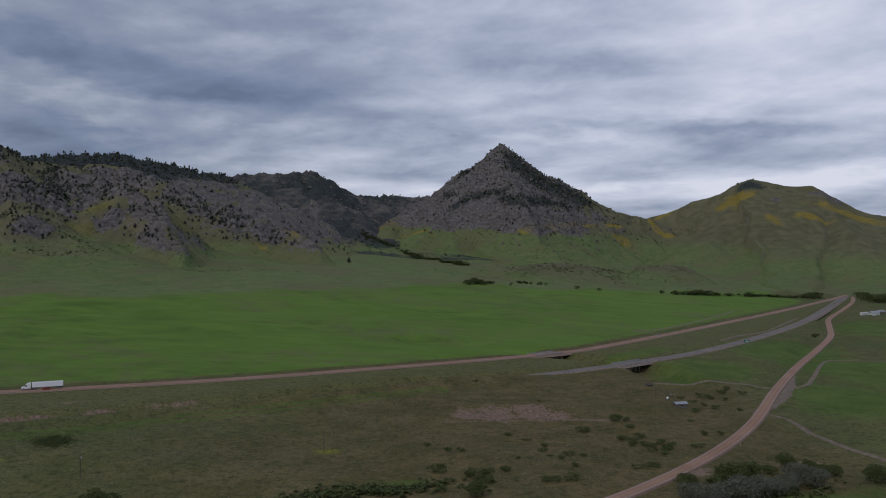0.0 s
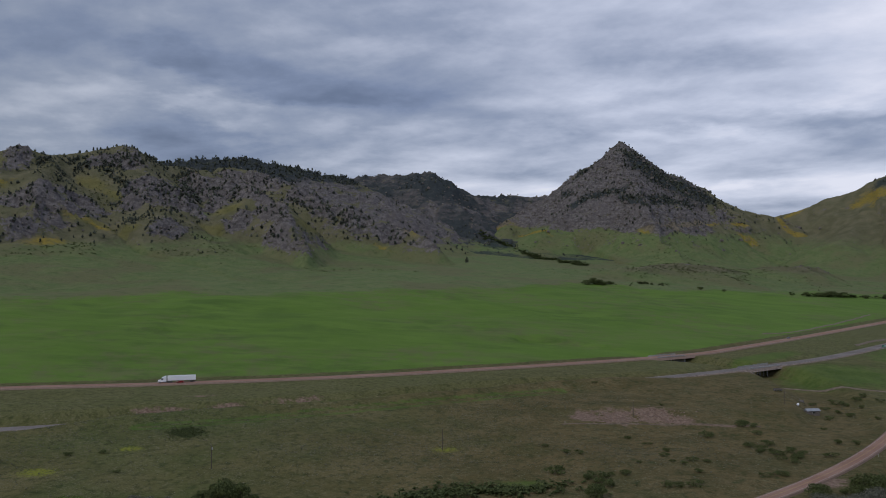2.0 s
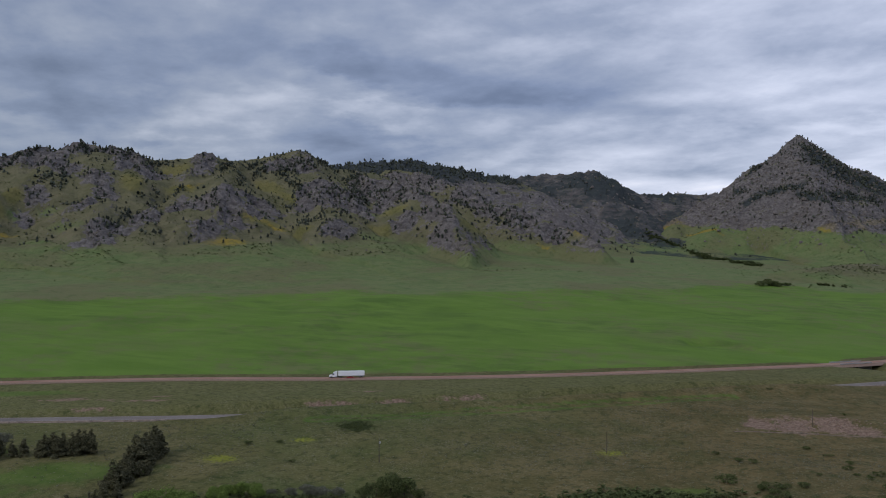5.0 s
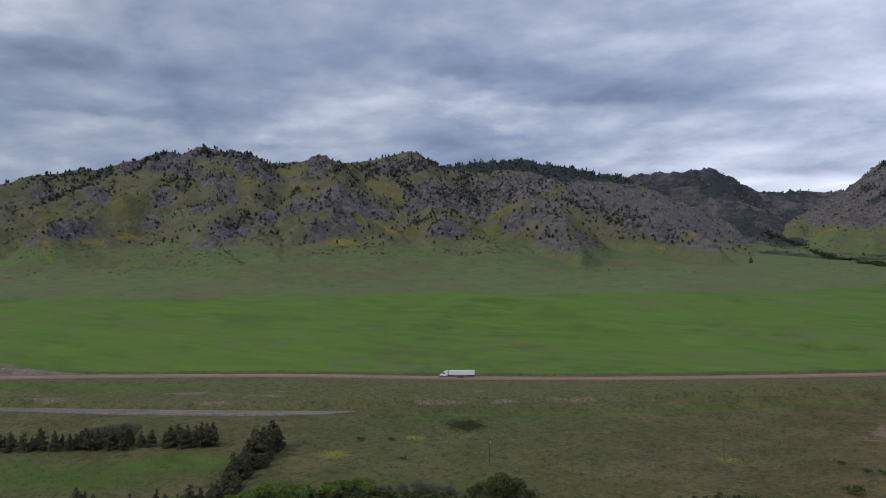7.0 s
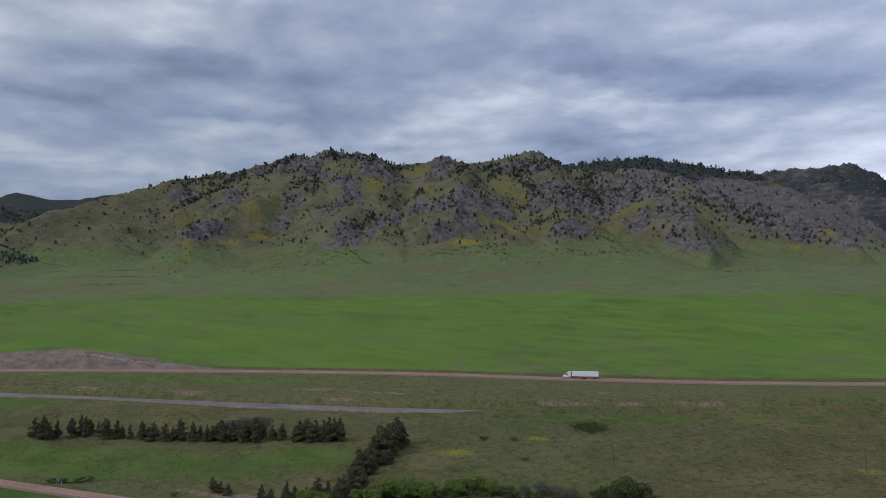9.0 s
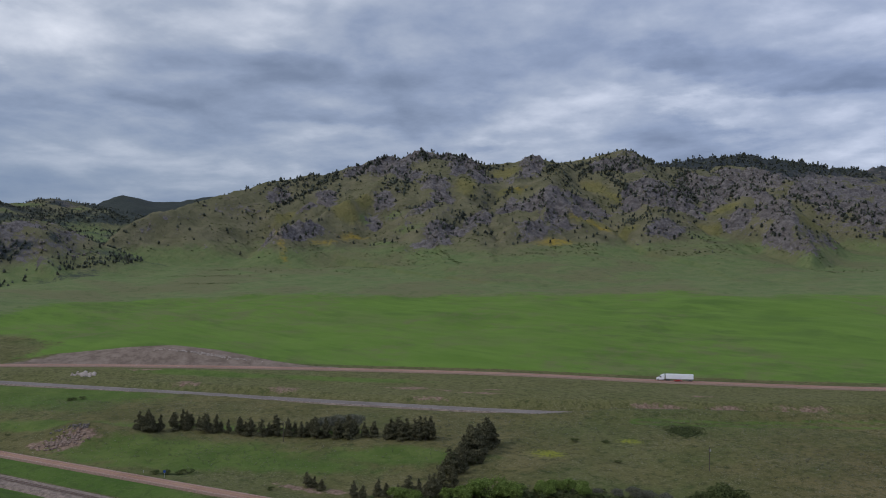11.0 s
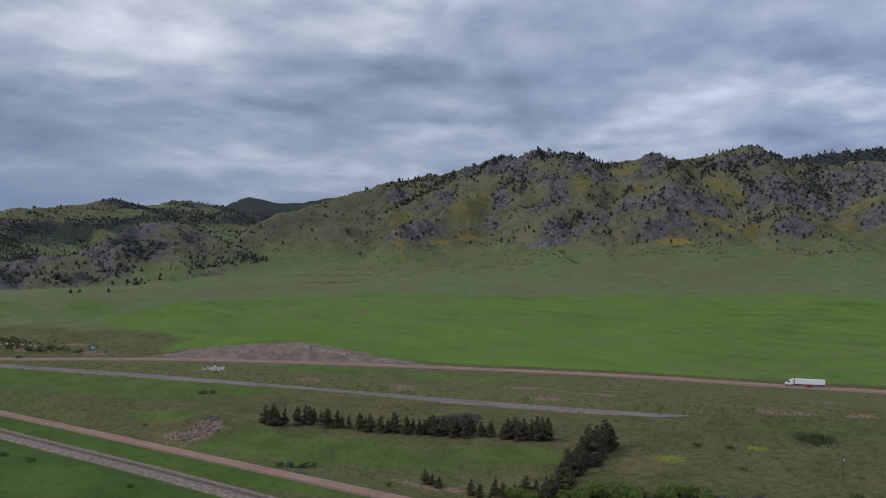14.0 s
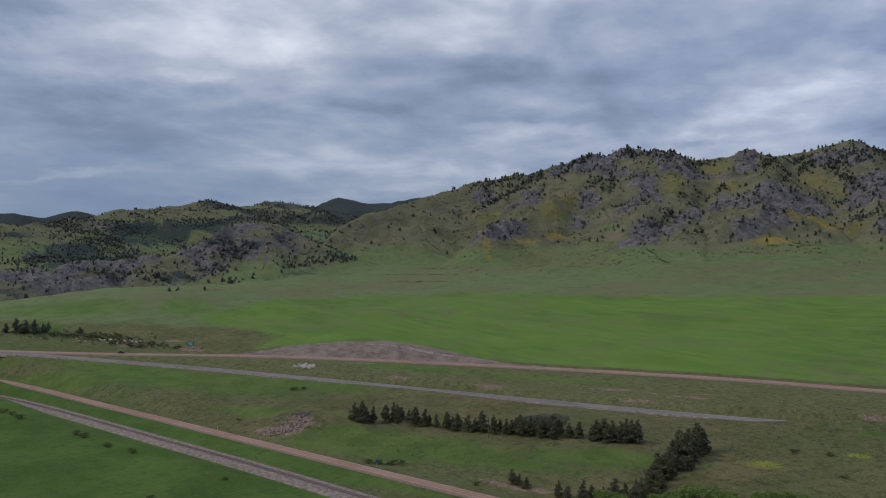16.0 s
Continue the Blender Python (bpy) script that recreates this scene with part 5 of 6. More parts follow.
CEDARS = [(-372, 231, 10.4), (-370, 234, 9.8), (-369, 240, 9.3), (-367, 246, 10.0), (-362, 249, 9.2), (-351, 252, 8.9), (-346, 255, 8.8), (-335, 260, 8.6), (-329, 261, 8.8), (-324, 264, 8.4), (-318, 268, 7.7), (-313, 271, 9.0),
          (-308, 274, 8.2), (-304, 278, 9.6), (-299, 281, 10.2), (-294, 283, 9.4), (-290, 287, 11.4), (-285, 292, 7.3), (-272, 296, 9.8), (-267, 298, 10.4), (-263, 302, 11.0), (-259, 305, 11.6), (-284, 298, 6.7), (-366, 255, 7.7)]
CEDARS += [(-374, 236, 8.6), (-365, 252, 8.0), (-353, 255, 8.4), (-338, 262, 8.0), (-332, 264, 7.6), (-321, 270, 8.8), (-316, 273, 8.4), (-306, 281, 9.0), (-296, 286, 9.4), (-292, 290, 9.8), (-288, 284, 7.8), (-281, 294, 7.0), (-276, 297, 8.0),
          (-357, 253, 7.5), (-341, 258, 7.4), (-301, 277, 8.6), (-269, 303, 9.6), (-264, 307, 9.9), (-310, 276, 8.0)]
COLUMN = [(-231, 314, 12.8), (-228, 304, 13.2), (-227, 297, 13.7), (-227, 292, 12.3), (-219, 288, 7.0), (-218, 276, 10.2), (-219, 273, 10.7), (-216, 278, 7.9), (-213, 260, 7.6), (-207, 249, 10.5), (-210, 247, 6.3), (-209, 263, 7.6),
          (-229, 309, 12.0), (-224, 300, 10.5), (-222, 283, 9.0), (-214, 268, 8.0), (-232, 318, 11.0), (-225, 287, 11.0)]
SMALL = [(-254, 229, 5.7), (-251, 230, 4.5), (-247, 230, 4.5), (-232, 232, 5.9), (-228, 233, 5.3), (-224, 237, 6.9), (-222, 239, 5.3), (-219, 242, 5.8), (-217, 246, 7.4), (-214, 248, 6.4), (-226, 238, 5.0), (-212, 252, 7.0)]
row = [build_conifer(rng, "windbreak_tree", 10, w, JUNIPER, "dark green windbreak conifer in a planted row", "windbreak trees") for w in (8.0, 9.2, 6.8, 8.6)]
BEHIND = [(x + rng.uniform(0, 3), y + rng.uniform(2.0, 4.5), h * rng.uniform(0.7, 0.95)) for x, y, h in CEDARS[::3] + COLUMN[:6:2]]
plant(row, CEDARS + COLUMN + SMALL + BEHIND, rng, 10, 0.2)
LONE = [(-817, 169, 12.7), (-807, 174, 11.1), (-800, 180, 12.1), (-805, 192, 9.5), (-795, 185, 10.5), (-776, 210, 5.6), (-940, 347, 5.4), (-948, 360, 5.4), (-956, 394, 5.5), (-1164, 551, 6.8), (-1134, 581, 6.7), (-1180, 366, 7.3),
        (-822, 162, 9.6), (-1169, 908, 8.0), (-182, 1700, 11.5)]
pines = [build_conifer(rng, "lone_pine", 10, w, PINE, "lone dark pine tree standing in grass", "lone pines") for w in (10.0, 12.0)]
plant(pines, LONE, rng, 10, 0.2)
GREEN = [(-216, 239, 5.8), (-210, 241, 5.2), (-201, 249, 5.2), (-193, 250, 6.1), (-189, 258, 8.3), (-185, 261, 7.4), (-180, 262, 7.1), (-168, 286, 5.7), (-171, 282, 5.5), (-176, 279, 5.6), (-179, 277, 4.5), (-164, 282, 4.6), (-186, 266, 6.0),
         (-174, 272, 5.5), (-196, 256, 4.6)]
leafy = [build_leafy(rng, "leafy_tree", 7, w, LEAF, "bright green leafy tree in creek-side scrub", "tree", 0.25, 1700) for w in (6.5, 7.5, 5.6)]
plant(leafy, GREEN, rng, 7)
DARK_GREEN = [(-121, 305, 9.4), (-116, 306, 8.2), (-126, 303, 6.4), (-130, 300, 4.6), (-110, 305, 5.2), (91, 328, 6.7), (108, 329, 8.0), (117, 336, 8.1), (104, 326, 6.0), (141, 362, 6.9), (147, 353, 5.9), (149, 347, 4.9), (168, 343, 8.1), (100, 331, 2.6),
              (129, 349, 3.8), (12, 320, 7.0), (10, 346, 3.6), (156, 350, 5.0), (176, 346, 6.0), (185, 352, 6.0)]
olive = [build_leafy(rng, "leafy_tree", 7, w, SHRUB, "dark green leafy tree by the creek", "tree", 0.25, 1700) for w in (7.0, 6.0, 8.0)]
plant(olive, DARK_GREEN, rng, 7)
WILLOWS = [(87, 300, 8.5), (93, 298, 9.3), (103, 301, 10.2), (111, 307, 9.1), (119, 314, 6.8), (134, 334, 10.2), (125, 320, 5.3), (98, 305, 7.0), (128, 328, 7.0), (140, 330, 7.5), (-145, 296, 5.6), (-150, 294, 5.5), (-140, 299, 4.3), (-154, 289, 4.3), (-161, 288, 3.3),
           (-302, 292, 8.0), (-297, 297, 7.5), (-306, 288, 7.0)]
willow = [build_leafy(rng, "willow_tree", 8, w, SAGE, "grey-green willow tree with a rounded crown", "tree", 0.20, 2800) for w in (8.5, 7.5)]
plant(willow, WILLOWS, rng, 8)
FAR = [(381, 1443, 7.9), (422, 1456, 11.2), (442, 1463, 10.3), (526, 1513, 11.0), (589, 1552, 6.8), (685, 1628, 12.5), (661, 1605, 9.6), (482, 1484, 5.3), (245, 1382, 4.6), (209, 1378, 5.4), (403, 1457, 8.1), (745, 1566, 17.0), (720, 1484, 18.0),
       (739, 1491, 18.0), (750, 1490, 17.0), (383, 906, 4.8), (50, 1381, 9.7), (40, 1367, 8.8), (62, 1361, 7.0), (432, 1462, 9.0), (672, 1620, 10.0), (730, 1480, 15.0), (760, 1510, 15.0), (780, 1530, 15.0), (700, 1640, 10.0), (56, 1372, 8.0), (410, 1450, 8.0),
       (770, 1480, 14.0), (800, 1500, 15.0)]
cottonwood = [build_leafy(rng, "cottonwood_tree", 10, w, SHRUB, "distant dark green tree in a hedgerow", "tree", 0.7, 420) for w in (11.0, 13.0)]
plant(cottonwood, FAR, rng, 10)

SHRUBS = [(-7, 400, 1.7), (2, 388, 1.8), (8, 386, 2.1), (69, 433, 3.6), (46, 399, 2.2), (44, 388, 1.7), (46, 379, 1.5), (50, 373, 1.8), (54, 378, 2.1), (60, 377, 1.8), (54, 360, 1.7), (13, 350, 2.4), (18, 352, 2.1), (25, 355, 2.6), (17, 340, 3.4)]
SHRUBS += [(39, 334, 3.0), (43, 333, 2.4), (49, 334, 2.3), (90, 459, 3.0), (54, 493, 1.5), (20, 546, 1.6), (-2, 356, 3.4), (32, 373, 1.1), (39, 412, 1.4), (31, 423, 1.8), (91, 463, 3.1), (95, 458, 2.8), (85, 419, 2.4), (89, 411, 2.8), (95, 423, 2.4)]
SHRUBS += [(92, 402, 2.7), (95, 399, 2.6), (97, 384, 2.7), (104, 401, 2.1), (102, 411, 2.1), (79, 357, 2.1), (86, 360, 2.5), (125, 422, 2.5), (115, 398, 2.3), (132, 470, 1.7), (134, 425, 2.2), (161, 549, 3.0), (174, 551, 3.0), (166, 493, 2.3)]
SHRUBS += [(143, 500, 2.9), (165, 543, 2.8), (179, 556, 2.7), (94, 442, 2.5), (-502, 102, 2.4), (-489, 103, 2.4), (-444, 119, 2.6), (-436, 120, 2.3), (-410, 123, 2.3), (-384, 126, 2.0), (-315, 138, 1.4), (-308, 107, 1.3), (-510, 99, 2.8), (-313, 201, 2.4)]
SHRUBS += [(-311, 205, 2.2), (-306, 212, 2.0), (-308, 209, 1.9), (-260, 216, 2.0), (-424, 193, 1.2), (-470, 249, 2.2), (-469, 255, 2.2), (-781, 192, 3.5), (-766, 202, 3.4), (-753, 212, 3.3), (-719, 220, 3.1), (-702, 228, 3.5), (-695, 243, 3.0), (-769, 196, 3.0)]
SHRUBS += [(-692, 233, 2.6), (154, 520, 2.4), (150, 530, 2.2), (158, 512, 2.4), (170, 530, 2.0), (186, 548, 2.0), (147, 545, 2.0), (99, 392, 2.4), (92, 390, 2.2), (101, 395, 2.2), (87, 405, 2.3), (100, 405, 2.4), (-192, 350, 1.6), (-205, 345, 1.8), (-175, 330, 1.4)]
bush = [build_leafy(rng, "shrub", 2.4, w, SHRUB, "low dark green shrub on rangeland", "shrub", 0.15, 560, 2) for w in (4.2, 3.6, 5.0)]
plant(bush, SHRUBS, rng, 2.4, 0.25)


def scatter_low(name, count, spots, mat, label, lo, hi, seed, leaves=7):
    """Low scrub as one mesh of small sprays: within long patches x, y, half length, half width, bearing."""
    r = random.Random(seed)
    v, f = [], []
    area = [a * b for _, _, a, b, _ in spots]
    xs, hs = [], []
    for _ in range(count):
        cx, cy, a, b, turn = r.choices(spots, area)[0]
        u, w = r.gauss(0, 0.5) * a, r.gauss(0, 0.5) * b
        c, s = math.cos(radians(turn)), math.sin(radians(turn))
        xs.append((cx + u * c - w * s, cy + u * s + w * c))
        hs.append(r.uniform(lo, hi))
    p = np.array(xs)
    z = surface_at(p[:, 0], p[:, 1])
    for (x, y), g, h in zip(xs, z, hs):
        for _ in range(leaves):
            a, q, t = r.uniform(0, 6.283), h * r.uniform(0.1, 0.75), g + h * r.uniform(0.2, 0.9)
            px, py, s, e = x + math.cos(a) * q, y + math.sin(a) * q, h * r.uniform(0.25, 0.5), r.uniform(0, 6.283)
            i = len(v)
            c, d = math.cos(e) * s, math.sin(e) * s
            v += [(px + c, py + d, t - s * 0.3), (px - d, py + c, t + s * 0.25), (px - c, py - d, t - s * 0.2), (px + d, py - c, t + s * 0.45)]
            f.append((i, i + 1, i + 2, i + 3))
    return tagged(mesh_object(name, v, f, mat), label, "scrub", kind="stuff")


scatter_low("creek_scrub", 1500, [(-90, 300, 60, 8, 22), (-30, 326, 40, 10, 16), (-140, 290, 40, 6, 20), (-190, 262, 34, 7, 40), (110, 312, 40, 9, 30)], SHRUB, "dense dark green creek-side scrub", 0.8, 2.2, 21)
scatter_low("sagebrush", 12000, [(-80, 390, 120, 55, 25), (-250, 330, 80, 60, 30), (40, 400, 70, 50, 20), (-330, 230, 90, 30, 20), (-420, 260, 90, 40, 25), (-20, 480, 80, 30, 33), (150, 530, 40, 40, 0), (-200, 410, 90, 40, 30)], SAGE, "scattered grey-green sagebrush clumps", 0.25, 0.6, 22, 4)
scatter_low("dark_brush", 900, [(-172, 388, 9, 12, 30)], SHRUB, "dark patch of dense low brush", 0.3, 0.6, 23, 6)
scatter_low("hillside_brush", 420, [(-780, 195, 60, 14, 40), (-700, 235, 40, 10, 40), (-740, 225, 40, 16, 40)], SHRUB, "dark low brush on a stony bank", 0.8, 2.2, 24, 7)
scatter_low("valley_thicket", 900, [(-190, 2320, 45, 14, -45), (-140, 2265, 40, 12, -50), (-70, 2150, 60, 16, -58), (-25, 2060, 36, 12, -62), (20, 1930, 50, 16, -62), (40, 1870, 30, 12, -60), (60, 1372, 30, 7, 10), (130, 1400, 40, 3, 15), (420, 1458, 60, 4, 22), (560, 1540, 90, 4, 28), (670, 1612, 40, 6, 30)], SHRUB, "dark green thicket along a valley creek", 2.2, 6.2, 25, 9)
GULLIES = [(-1482, 841, 60, 7, 40), (-1350, 740, 90, 8, 40), (-1235, 650, 60, 7, 40), (-1081, 809, 40, 5, 50), (-1000, 730, 60, 6, 48), (-930, 676, 50, 5, 40), (-1020, 1140, 40, 4, -40), (-900, 1085, 80, 4, -35), (-810, 1020, 40, 4, -35), (-390, 1350, 30, 4, -60), (-345, 1255, 30, 4, -60), (-700, 1550, 50, 6, -55)]
scatter_low("gully_brush", 700, GULLIES, SHRUB, "dark green brush along dry gullies", 0.6, 1.8, 27, 6)
scatter_low("slope_brush", 1500, [(250, 1700, 330, 130, 10), (-350, 1300, 140, 60, 20), (-860, 1060, 200, 60, 35), (-600, 1230, 140, 60, 30), (-950, 900, 160, 90, 50), (400, 1900, 400, 120, 0), (130, 1600, 70, 30, 10), (180, 1640, 60, 20, 10)], SHRUB, "dark low brush dotting the grassy slope", 0.8, 2.4, 26, 5)


# ---------------------------------------------------------------- vehicles
WHITE_PAINT = plain("white_vehicle_paint", (0.82, 0.82, 0.81), 0.35, vary=0.08, spec=0.5)
RED_PAINT = plain("red_vehicle_paint", (0.36, 0.025, 0.025), 0.3, vary=0.1, spec=0.5)
DARK_PAINT = plain("dark_vehicle_paint", (0.025, 0.027, 0.032), 0.3, vary=0.1, spec=0.5)
SILVER_PAINT = plain("silver_vehicle_paint", (0.30, 0.33, 0.38), 0.3, 0.5, vary=0.1)
RUBBER = plain("tyre_rubber", (0.022, 0.022, 0.022), 0.9)
STEEL = plain("wheel_steel", (0.45, 0.45, 0.46), 0.4, 0.8)
CHASSIS = plain("black_chassis", (0.03, 0.03, 0.03), 0.7)
GLASS = plain("dark_window_glass", (0.015, 0.018, 0.022), 0.08, spec=0.6)
LAMP_RED = plain("red_lamp_lens", (0.35, 0.02, 0.02), 0.3)
LAMP_CLEAR = plain("clear_lamp_lens", (0.6, 0.6, 0.58), 0.2)


def wheel(parent, x, y, r, w):
    bm = bmesh.new()
    rod(bm, (x, y - w / 2, r), (x, y + w / 2, r), r, seg=16)
    t = part("wheel", bm, RUBBER, parent)
    bm = bmesh.new()
    rod(bm, (x, y - w / 2 - 0.02, r), (x, y + w / 2 + 0.02, r), r * 0.55, seg=12)
    part("rim", bm, STEEL, t)


def build_truck(m):
    """A sleeper tractor with a box trailer; it heads along +x."""
    t = thing("semi_truck", m, "white sleeper tractor hauling a long white box trailer", "truck")
    bm = bmesh.new()
    solid(bm, [(9.0, 0.55), (10.55, 0.55), (10.75, 1.0), (10.6, 1.65), (9.1, 2.0), (8.5, 2.95), (7.9, 3.35), (6.6, 3.95), (5.9, 4.0), (5.9, 1.0), (6.6, 0.6)], 2.45)
    bmesh.ops.bevel(bm, geom=list(bm.edges), offset=0.09, segments=2, affect="EDGES")
    cab = part("cab", bm, WHITE_PAINT, t)
    bm = bmesh.new()
    solid(bm, [(9.12, 2.06), (8.58, 2.92), (8.52, 2.90), (9.05, 2.02)], 2.1)
    part("windshield", bm, GLASS, cab)
    for s in (-1, 1):
        bm = bmesh.new()
        solid(bm, [(8.9, 2.0), (8.45, 2.75), (7.75, 2.75), (7.75, 2.0)], 0.04, s * 1.235)
        part("side_window", bm, GLASS, cab)
        bm = bmesh.new()
        box(bm, (8.75, s * 1.45, 2.3), (0.12, 0.3, 0.75), 0.03)
        part("mirror", bm, CHASSIS, cab)
        bm = bmesh.new()
        rod(bm, (6.1, s * 1.0, 0.75), (7.5, s * 1.0, 0.75), 0.33, seg=14)
        part("fuel_tank", bm, STEEL, cab)
        bm = bmesh.new()
        rod(bm, (5.75, s * 1.05, 1.0), (5.75, s * 1.05, 4.05), 0.09)
        part("exhaust_stack", bm, STEEL, cab)
        bm = bmesh.new()
        box(bm, (10.58, s * 0.95, 1.05), (0.14, 0.4, 0.28), 0.04)
        part("headlight", bm, LAMP_CLEAR, cab)
    bm = bmesh.new()
    box(bm, (10.70, 0, 1.25), (0.08, 1.2, 0.75), 0.02)
    part("grille", bm, CHASSIS, cab)
    bm = bmesh.new()
    box(bm, (10.75, 0, 0.55), (0.25, 2.45, 0.4), 0.08)
    part("bumper", bm, STEEL, cab)
    bm = bmesh.new()
    box(bm, (6.4, 0, 0.8), (7.2, 0.9, 0.3), 0.03)
    part("frame", bm, CHASSIS, cab)
    for x in (9.6, 4.6, 3.3):
        for s in (-1, 1):
            wheel(cab, x, s * 1.05, 0.52, 0.35 if x > 9 else 0.55)
    bm = bmesh.new()
    box(bm, (-2.75, 0, 2.62), (16.1, 2.6, 2.8), 0.05)
    tr = part("trailer", bm, WHITE_PAINT, t)
    for s in (-1, 1):
        bm = bmesh.new()
        box(bm, (-2.75, s * 1.30, 1.24), (16.1, 0.06, 0.14), 0.01)
        part("lower_rail", bm, STEEL, tr)
        for k in range(11):
            bm = bmesh.new()
            box(bm, (-10.2 + 1.5 * k, s * 1.305, 2.62), (0.06, 0.02, 2.6))
            part("side_post", bm, WHITE_PAINT, tr)
        bm = bmesh.new()
        box(bm, (2.4, s * 0.85, 0.75), (0.15, 0.15, 1.1))
        part("landing_leg", bm, CHASSIS, tr)
        bm = bmesh.new()
        box(bm, (-10.80, s * 0.95, 1.15), (0.06, 0.4, 0.16))
        part("tail_lamp", bm, LAMP_RED, tr)
        bm = bmesh.new()
        box(bm, (-10.82, s * 0.64, 2.62), (0.06, 1.22, 2.6), 0.02)
        part("rear_door", bm, WHITE_PAINT, tr)
    bm = bmesh.new()
    box(bm, (-8.6, 0, 0.95), (4.0, 0.9, 0.35), 0.03)
    part("bogie", bm, CHASSIS, tr)
    bm = bmesh.new()
    box(bm, (-10.7, 0, 0.6), (0.12, 2.3, 0.12), 0.02)
    part("rear_guard", bm, CHASSIS, tr)
    for x in (-9.4, -8.1):
        for s in (-1, 1):
            wheel(tr, x, s * 1.0, 0.52, 0.6)
    bm = bmesh.new()
    box(bm, (5.35, 0, 2.5), (0.06, 2.3, 2.3), 0.02)
    part("trailer_nose_frame", bm, CHASSIS, tr)
    return t


def build_car(m, paint, label, kind="car"):
    c = thing(kind, m, label, kind)
    bm = bmesh.new()
    pick = kind == "pickup"
    solid(bm, [(-2.3, 0.35), (2.2, 0.35), (2.35, 0.6), (2.25, 0.88), (1.2, 1.0), (-2.3, 1.0 if not pick else 1.15), (-2.4, 0.7)], 1.8)
    bmesh.ops.bevel(bm, geom=list(bm.edges), offset=0.07, segments=2, affect="EDGES")
    body = part("body", bm, paint, c)
    roof = [(1.2, 0.96), (0.35, 1.48), (-1.1, 1.50), (-2.0, 1.0)] if not pick else [(1.3, 0.96), (0.6, 1.78), (-0.6, 1.80), (-0.8, 1.1)]
    bm = bmesh.new()
    solid(bm, roof, 1.55)
    bmesh.ops.bevel(bm, geom=list(bm.edges), offset=0.05, segments=2, affect="EDGES")
    part("cabin", bm, GLASS, c, "dark glazed cabin")
    bm = bmesh.new()
    x = sorted(p[0] for p in roof)
    box(bm, ((x[1] + x[2]) / 2, 0, roof[1][1] + 0.02), (x[2] - x[1], 1.5, 0.06), 0.02)
    part("roof", bm, paint, c)
    for x in (1.45, -1.45):
        for s in (-1, 1):
            wheel(c, x, s * 0.82, 0.33, 0.22)
    for s in (-1, 1):
        bm = bmesh.new()
        box(bm, (2.26, s * 0.65, 0.72), (0.1, 0.35, 0.14), 0.02)
        part("headlight", bm, LAMP_CLEAR, c)
        bm = bmesh.new()
        box(bm, (-2.36, s * 0.7, 0.85), (0.08, 0.28, 0.16), 0.02)
        part("tail_lamp", bm, LAMP_RED, c)
    return c


def on_road(line, x, y, off, back=False):
    at, turn = along(line, x, y)
    m = Matrix.Translation(at) @ Matrix.Rotation(radians(turn + (180 if back else 0)), 4, "Z")
    return m @ Matrix.Translation((0, off, 0.10))


fine_highway, fine_byway = spline(HIGHWAY, 2), spline(BYWAY, 2)
build_truck(on_road(fine_highway, -240, 526, -1.7, True) @ Matrix.Scale(1.06, 4))
build_car(on_road(fine_highway, -238, 527, 2.0, True), RED_PAINT, "red sedan overtaking the truck on the highway")
build_car(on_road(fine_highway, 216, 878, -1.9, True), SILVER_PAINT, "silver-blue sedan on the reddish highway")
build_car(on_road(fine_byway, 640, 1450, -1.9), DARK_PAINT, "dark sedan on the grey highway lanes")
build_car(on_road(fine_highway, -668, 209, -1.9, True), DARK_PAINT, "black pickup on the reddish highway", "pickup")


# ---------------------------------------------------------------- poles, signs, fences
POLE_WOOD = plain("weathered_pole_wood", (0.105, 0.082, 0.064), 0.9)
PALE_POST = plain("pale_steel_post", (0.45, 0.45, 0.43), 0.6, 0.3)
SIGN_GREEN, SIGN_BLUE, SIGN_FACE = plain("green_sign_face", (0.010, 0.150, 0.085), 0.5, vary=0.1), plain("blue_sign_face", (0.03, 0.09, 0.30), 0.5, vary=0.1), plain("white_sign_bars", (0.65, 0.66, 0.64), 0.5)
INSULATOR = plain("glass_insulator", (0.5, 0.5, 0.5), 0.3)


def build_pole(x, y, h, arm, label, can=False):
    p = thing("utility_pole", on_ground(x, y, 25), label, "utility pole", "utility poles")
    bm = bmesh.new()
    rod(bm, (0, 0, -0.8), (0, 0, h), 0.19, 0.12, 10)
    part("post", bm, POLE_WOOD, p)
    if arm:
        bm = bmesh.new()
        box(bm, (0, 0.14, h - 0.5), (2.4, 0.1, 0.12), 0.01)
        a = part("crossarm", bm, POLE_WOOD, p)
        for k in (-1.0, 0.4, 1.0):
            bm = bmesh.new()
            rod(bm, (k, 0.14, h - 0.44), (k, 0.14, h - 0.22), 0.05, 0.03)
            part("insulator", bm, INSULATOR, a)
    else:
        bm = bmesh.new()
        rod(bm, (0, 0, h), (0, 0, h + 0.22), 0.05, 0.03)
        part("insulator", bm, INSULATOR, p)
    if can:
        bm = bmesh.new()
        rod(bm, (0.35, 0, h - 1.7), (0.35, 0, h - 0.8), 0.27, seg=12)
        part("transformer", bm, PALE_POST, p, "pale grey transformer can")
    return p


build_pole(-140, 340, 9.5, False, "brown wooden utility pole with a transformer", True)
build_pole(-53, 392, 9.5, False, "brown wooden utility pole on open rangeland")
build_pole(37, 467, 8.5, False, "brown wooden utility pole at a bare scrape")
build_pole(-309.5, 264.5, 9.5, True, "wooden utility pole with crossarm beside windbreak conifers")
build_pole(201, 431, 9.0, False, "brown wooden utility pole by a gravel driveway")
build_pole(125, 519, 8.5, False, "brown wooden utility pole near a shed")


